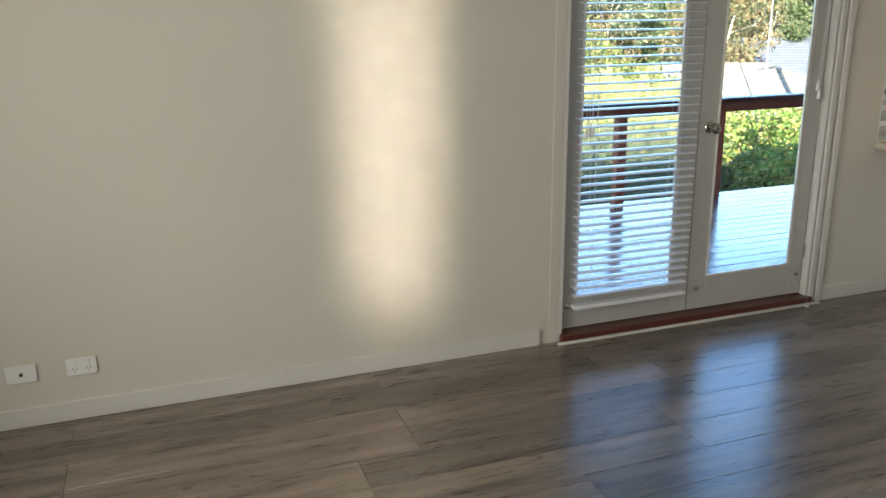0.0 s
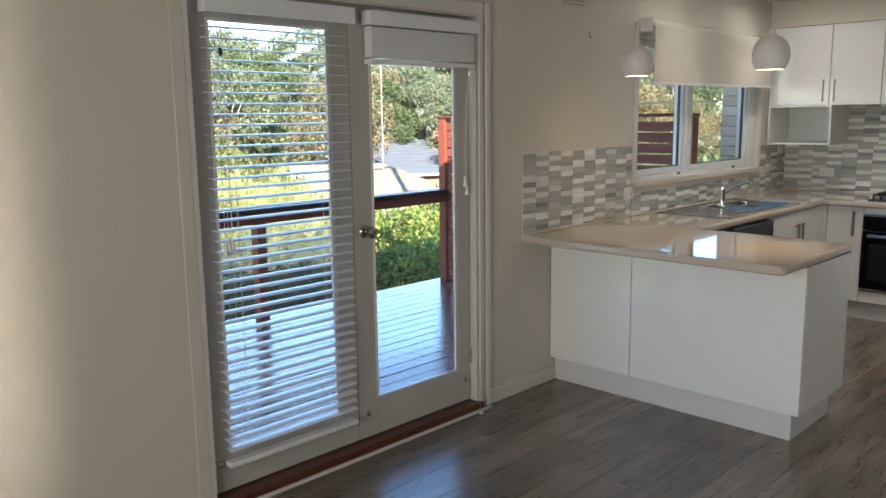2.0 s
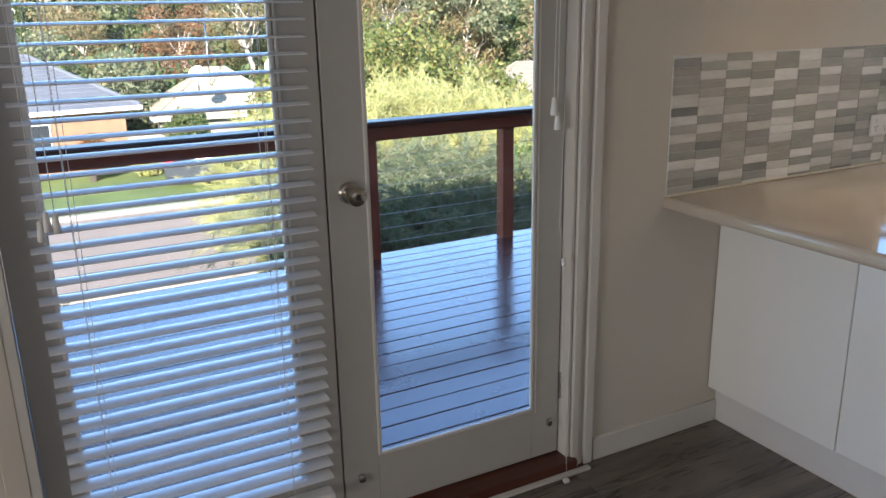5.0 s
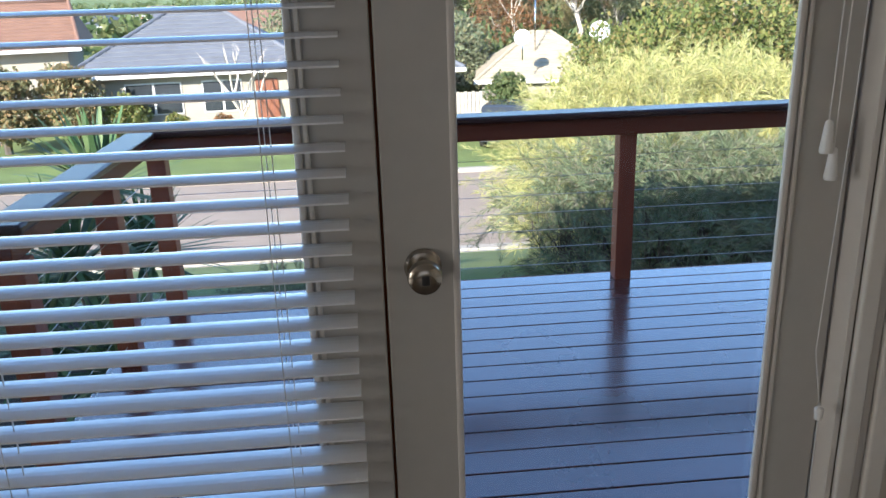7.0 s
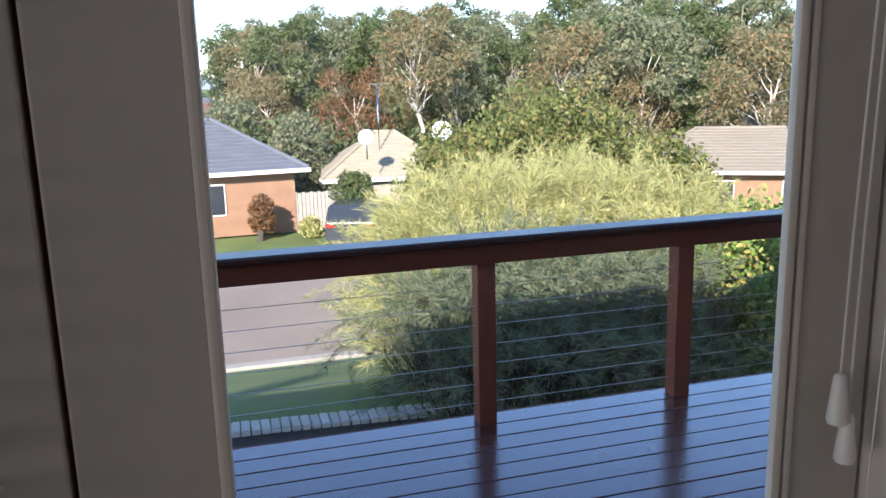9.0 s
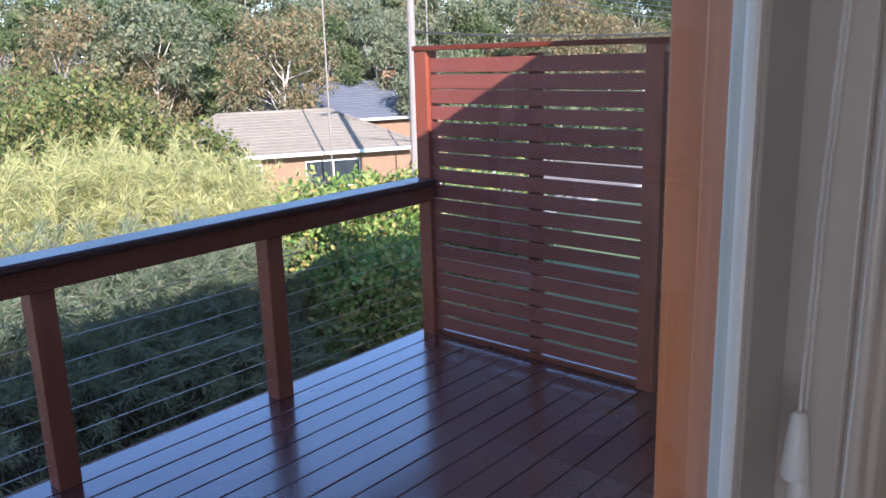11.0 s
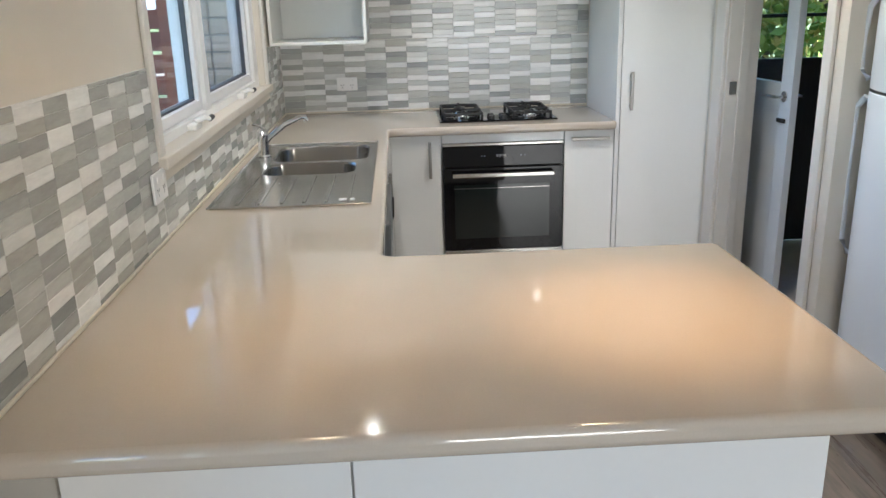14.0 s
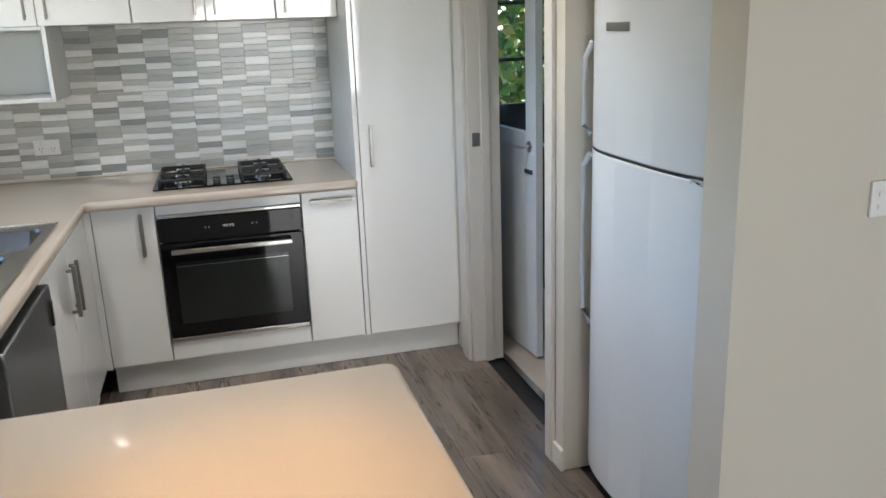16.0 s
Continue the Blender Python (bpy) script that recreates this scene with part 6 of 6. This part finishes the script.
def dish(a, d, z, r):
    dx, dy = polar(a, d)
    o = thing("satellite_dish", "pale round satellite dish on a roof mast", "satellite dish", (dx, dy, z))
    o.rotation_euler = (0, 0, radians(-20))
    prof = [(r * f, 0.22 * r * f * f) for f in (0.01, 0.3, 0.6, 0.85, 1.0)]
    prof += [(q, zz - 0.015) for q, zz in prof[::-1]]
    part("reflector", lathe(prof, 24, (0, 0, 0), Matrix.Rotation(radians(65), 3, "X")), M_PLASTIC, o)
    part("mast", tube((0, 0.05, -0.9), (0, 0.05, 0), 0.03, seg=8), M_STEEL, o)
    part("feed_arm", tube((0, 0, -r), (0, -r * 0.9, 0.1), 0.015, seg=6), M_STEEL, o)


dish(10.6, 33.5, -0.75, 0.33)
dish(16.0, 33.0, -0.55, 0.42)
ax, ay = polar(11.5, 37)
an = thing("tv_antenna", "thin television antenna on a mast", "antenna", (ax, ay, -1.2))
part("mast", tube((0, 0, -1), (0, 0, 2.7), 0.03, seg=8), M_STEEL, an)
for k in range(7):
    part("element", tube((-0.5 + 0.02 * k, -0.5 + k * 0.2, 2.6), (0.5 - 0.02 * k, -0.5 + k * 0.2, 2.6), 0.014, seg=5), M_STEEL, an)
part("boom", tube((0, -0.55, 2.6), (0, 0.75, 2.6), 0.018, seg=6), M_STEEL, an)
M_POLE = mat("weathered_grey_pole", (0.24, 0.205, 0.17), 0.9, var=0.2, scale=3, fine=20, stretch=(5, 5, 0.5), bump=0.2)
px_, py_ = polar(46.8, 30)
up_ = thing("power_pole", "weathered grey timber power pole with wires", "power pole", (px_, py_, -5.6))
part("pole", tube((0, 0, 0), (0.1, 0, 11.5), 0.17, 0.13, 14), M_POLE, up_)
part("crossarm", cuboid(-1.1, -0.06, 10.4, 1.1, 0.06, 10.52, 0.01), M_POLE, up_)


def sag(a, b, drop, n=14):
    a, b = Vector(a), Vector(b)
    return [a.lerp(b, k / n) - Vector((0, 0, drop * 4 * (k / n) * (1 - k / n))) for k in range(n + 1)]


part("service_wire", pipe(sag((0, 0, 7.9), (18, -20, 9.9), 1.1), 0.035, 6), M_DARKPLASTIC, up_, "thick dark service cable")
for k in range(4):
    part("wire", pipe(sag((0.1, 0, 9.6 + k * 0.25), (40, -14 + 2 * k, 8.6 + k * 0.5), 1.2), 0.018, 5), M_WIRE, up_)
for a, d, z0, z1, r in ((41.0, 36, -4.5, 4.2, 0.04), (48.0, 34, -4.5, 6.0, 0.035)):
    mx_, my_ = polar(a, d)
    ms_ = thing("slim_pole", "slim pale metal pole among the trees", "pole", (mx_, my_, z0 - 1.5))
    part("shaft", tube((0, 0, 0), (0, 0, z1 - z0 + 1.5), r, r * 0.8, 10), M_POLE, ms_)
# red roofed houses high among the trees
for a, d, z in ((35.3, 85, 0.2), (17, 95, 1.0), (56, 80, 1.5)):
    hx_, hy_ = polar(a, d)
    house("hillside_house", "red roofed house among the hillside trees", (hx_, hy_, z - 2.6), -a, 9, 7, 2.6, 1.6, M_ROOF_BROWN, M_HOUSEBRICK, ((-2, 0.8, 1.6, 1.2), (2, 0.8, 1.6, 1.2)), None, 0.5, 0.7, 6)

# street-side shrubs and the suburb in the distance
for a, d, w, h, lm, lb in ((-24.5, 33, 1.5, 3.6, M_GUM2, "tall olive-brown hedge across the street"), (-20.5, 33, 1.5, 3.4, M_GUM2, "tall olive-brown hedge across the street"),
                           (-17, 33, 1.0, 2.0, M_DENSE, "low green shrub before a house"), (-14, 32.5, 0.7, 1.1, M_DENSE, "low green shrub before a house"),
                           (-10.8, 33, 0.5, 0.9, M_RUST, "small red-leaved shrub before a house"), (3.0, 29.5, 0.55, 1.9, M_RUST, "red-brown shrub against a brick wall"),
                           (6.4, 29.5, 0.5, 0.8, M_WISP, "small yellow shrub by the street"), (-5, 45, 3, 6, M_GUM, "rounded gum behind the houses"), (1.5, 44, 2.6, 5.5, M_GUM, "rounded gum behind the houses"),
                           (6.0, 40, 2.0, 4.6, M_GUM, "rounded gum behind the houses")):
    x, y = polar(a, d)
    dense_tree("street_shrub", lb, (x, y, ground_z(x, y) - 0.05), int(100 + a * 3 + d), w, h, lm, 5000, 0.2 if w > 1 else 0.13)
bx, by = polar(-9.5, 31)
bm = bmesh.new()
rngb = np.random.default_rng(8)
limb(bm, (0, 0, 0), (0, 0, 1.0), 0.10, 0.08, rngb)
for k in range(7):
    a = k * 0.9
    e = (math.cos(a) * 0.9, math.sin(a) * 0.9, 2.2 + 0.3 * (k % 3))
    limb(bm, (0, 0, 0.9), e, 0.06, 0.03, rngb)
    for j in range(4):
        limb(bm, e, (e[0] * (1.2 + 0.2 * j), e[1] * 1.3 + 0.3 * (j - 1.5), e[2] + 0.4 + 0.15 * j), 0.025, 0.006, rngb, 2, 4)
bt = thing("bare_tree", "small leafless pale-barked street tree", "tree", (bx, by, -4.0))
part("trunk", bm, M_PALEBARK, bt)
rs_ = random.Random(5)
for k in range(26):
    a, d = rs_.uniform(-38, 2), rs_.uniform(70, 260)
    x, y = polar(a, d)
    house("suburb_house", "small far suburban house with a tiled roof", (x, y, ground_z(x, y)), rs_.uniform(-30, 30), rs_.uniform(9, 14), 8, 2.6, 1.9,
          rs_.choice([M_ROOF_BROWN, M_ROOF_GREY, M_ROOF_BEIGE]), rs_.choice([M_RENDER, M_HOUSEBRICK]), ((-2, 0.8, 1.8, 1.2), (2, 0.8, 1.8, 1.2)), None, 0.5, 0.7, 2)
cs, rs = [], []
for k in range(520):
    a, d = rng.uniform(-45, 10), rng.uniform(60, 700) ** 1.0
    x, y = polar(a, d)
    r = rng.uniform(1.5, 3.2)
    cs.append((x, y, ground_z(x, y) + r * 0.8)), rs.append((r, r, r * 0.9))
v, f = leaf_cloud(rng, cs, np.array(rs), 60000, 0.8, 0.6, 0.6)
tagged(new("far_treetops", from_arrays("far_treetops", v, f, M_DARKLEAF)), "dark treetops of the far suburb", "far trees", kind="stuff")
# hedge outside the laundry
for k in range(2):
    dense_tree("green_shrub", "leafy green shrub outside the back door", (7.6, -3.1 - 1.4 * k, -0.6), 60 + k, 1.1, 3.4, M_HEDGE, 6000, 0.10, "back garden shrubs")

# ---- floors, tiles and bricks, piece by piece ----
fl = tagged(part("floor", cuboid(WEST - 0.1, SOUTH - 0.1, -0.12, EAST + 0.1, OUT - 0.01, -0.012), M_IRON), "grey-brown oak laminate floor in long planks", "floor", kind="structure")
PW, PL = 0.190, 1.285
shapes = {}


def plank(x0, x1, y0, y1):
    key = (round(x1 - x0, 3), round(y1 - y0, 3))
    if key not in shapes:
        bm = cuboid(0.0004, 0.0004, -0.012, key[0] - 0.0004, key[1] - 0.0004, 0.0, 0.0012, 1)
        ob = part("plank", bm, M_PLANK, fl)
        shapes[key] = ob.data
    else:
        ob = new("plank", shapes[key])
        ob.parent = fl
    ob.location = (x0, y0, 0.0)


rp = random.Random(11)
y = -0.0
while y > SOUTH:
    y0 = max(y - PW, SOUTH)
    x = WEST - rp.choice([0.1, 0.35, 0.6, 0.85, 1.1])
    x_end = EAST if y0 > -2.4 else 2.80
    while x < x_end:
        a, b = max(x, WEST), min(x + PL, x_end)
        if b - a > 0.01:
            plank(a, b, y0, y)
        x += PL
    y = y0 if y0 > SOUTH else SOUTH - 1
tagged(part("floor_laundry", cuboid(2.94, -4.6, -0.01, EAST + 0.2, -2.39, 0.002), mat("beige_laundry_tile", (0.45, 0.40, 0.34), 0.4, var=0.1, scale=4)),
       "beige tiled laundry floor", "floor", kind="structure")
part("floor_trim", cuboid(3.83, -2.392, 0.0, 4.74, -2.36, 0.006, 0.002), M_STEEL, fl)

# mosaic splashbacks: columns of flat stones, each column shifted
tile_shapes = {}
M_CAULK = mat("cream_silicone", (0.66, 0.60, 0.48), 0.5, var=0.05)


def tiles(host, u1, v1, seed):
    """Fills a rectangle u 0..u1, v 0..v1 of a host that faces local -y with stone strips in columns."""
    rnd = random.Random(seed)
    w = 0.1165
    u, col = 0.0, 0
    while u < u1 - 0.01:
        uw = min(w, u1 - u)
        v = -0.0145 if col % 2 else 0.0
        v = min(v, 0.0)
        pale = rnd.random() < 0.5
        while v < v1 - 0.006:
            h = rnd.choice([0.0290, 0.0290, 0.0290, 0.0290, 0.0290, 0.0290, 0.0400])
            a, b = max(v, 0.0), min(v + h, v1)
            if b - a > 0.008:
                pale = rnd.random() < (0.10 if pale else 0.48)
                key = (round(uw, 3), round(b - a, 3), pale)
                depth = 0.006
                if key not in tile_shapes:
                    ob = part("tile", cuboid(0.0006, -depth, 0.0006, key[0] - 0.0006, 0, key[1] - 0.0006, 0.0012, 1), M_TILES[0 if pale else 1], host)
                    tile_shapes[key] = ob.data
                else:
                    ob = new("tile", tile_shapes[key])
                    ob.parent = host
                ob.location = (u, -rnd.uniform(0.0, 0.0012), a)
            v += h
        u += w
        col += 1


def splashback(name, at, rz, u1, v1, seed, label):
    host = part(name, cuboid(0, -0.0045, 0, u1, -0.0005, v1), M_GROUT)
    host.location, host.rotation_euler = at, (0, 0, radians(rz))
    tagged(host, label, "splashback", kind="structure")
    if at[2] < 1:
        part("caulk_bead", cuboid(0, -0.014, -0.001, u1, -0.0075, 0.007, 0.002), M_CAULK, host, "cream silicone bead")
    tiles(host, u1, v1, seed)
    return host


splashback("splashback_bar", (1.955, 0, 0.902), 0, 1.115, 0.455, 3, "grey and white stone mosaic splashback above the breakfast bar")
splashback("splashback_sill", (3.075, 0, 0.902), 0, EAST - 3.085, 0.148, 5, "grey and white stone mosaic strip under the window")
splashback("splashback_corner", (5.030, 0, 1.052), 0, EAST - 5.04, 0.244, 6, "grey and white stone mosaic beside the window")
splashback("splashback_cooktop", (EAST, -0.008, 0.902), -90, 1.727, 0.394, 7, "grey and white stone mosaic splashback behind the cooktop")
splashback("splashback_upper", (EAST, -0.508, 1.298), -90, 1.227, 0.312, 8, "grey and white stone mosaic splashback under the wall cabinets")
# bricks of the house wing, where the kitchen window looks at it
bk = None
for r in range(30):
    for c in range(2):
        y0 = 0.165 + c * 0.15 + (0.004 if r % 2 else 0.0)
        if bk is None:
            b = part("brick", cuboid(-0.006, 0, 0, 0.02, 0.14, 0.076, 0.003, 1), M_BRICK, wing)
            bk = b.data
        else:
            b = new("brick", bk)
            b.parent = wing
        b.location = (5.294 + random.uniform(-0.002, 0.002), y0, -0.1 + r * 0.086)
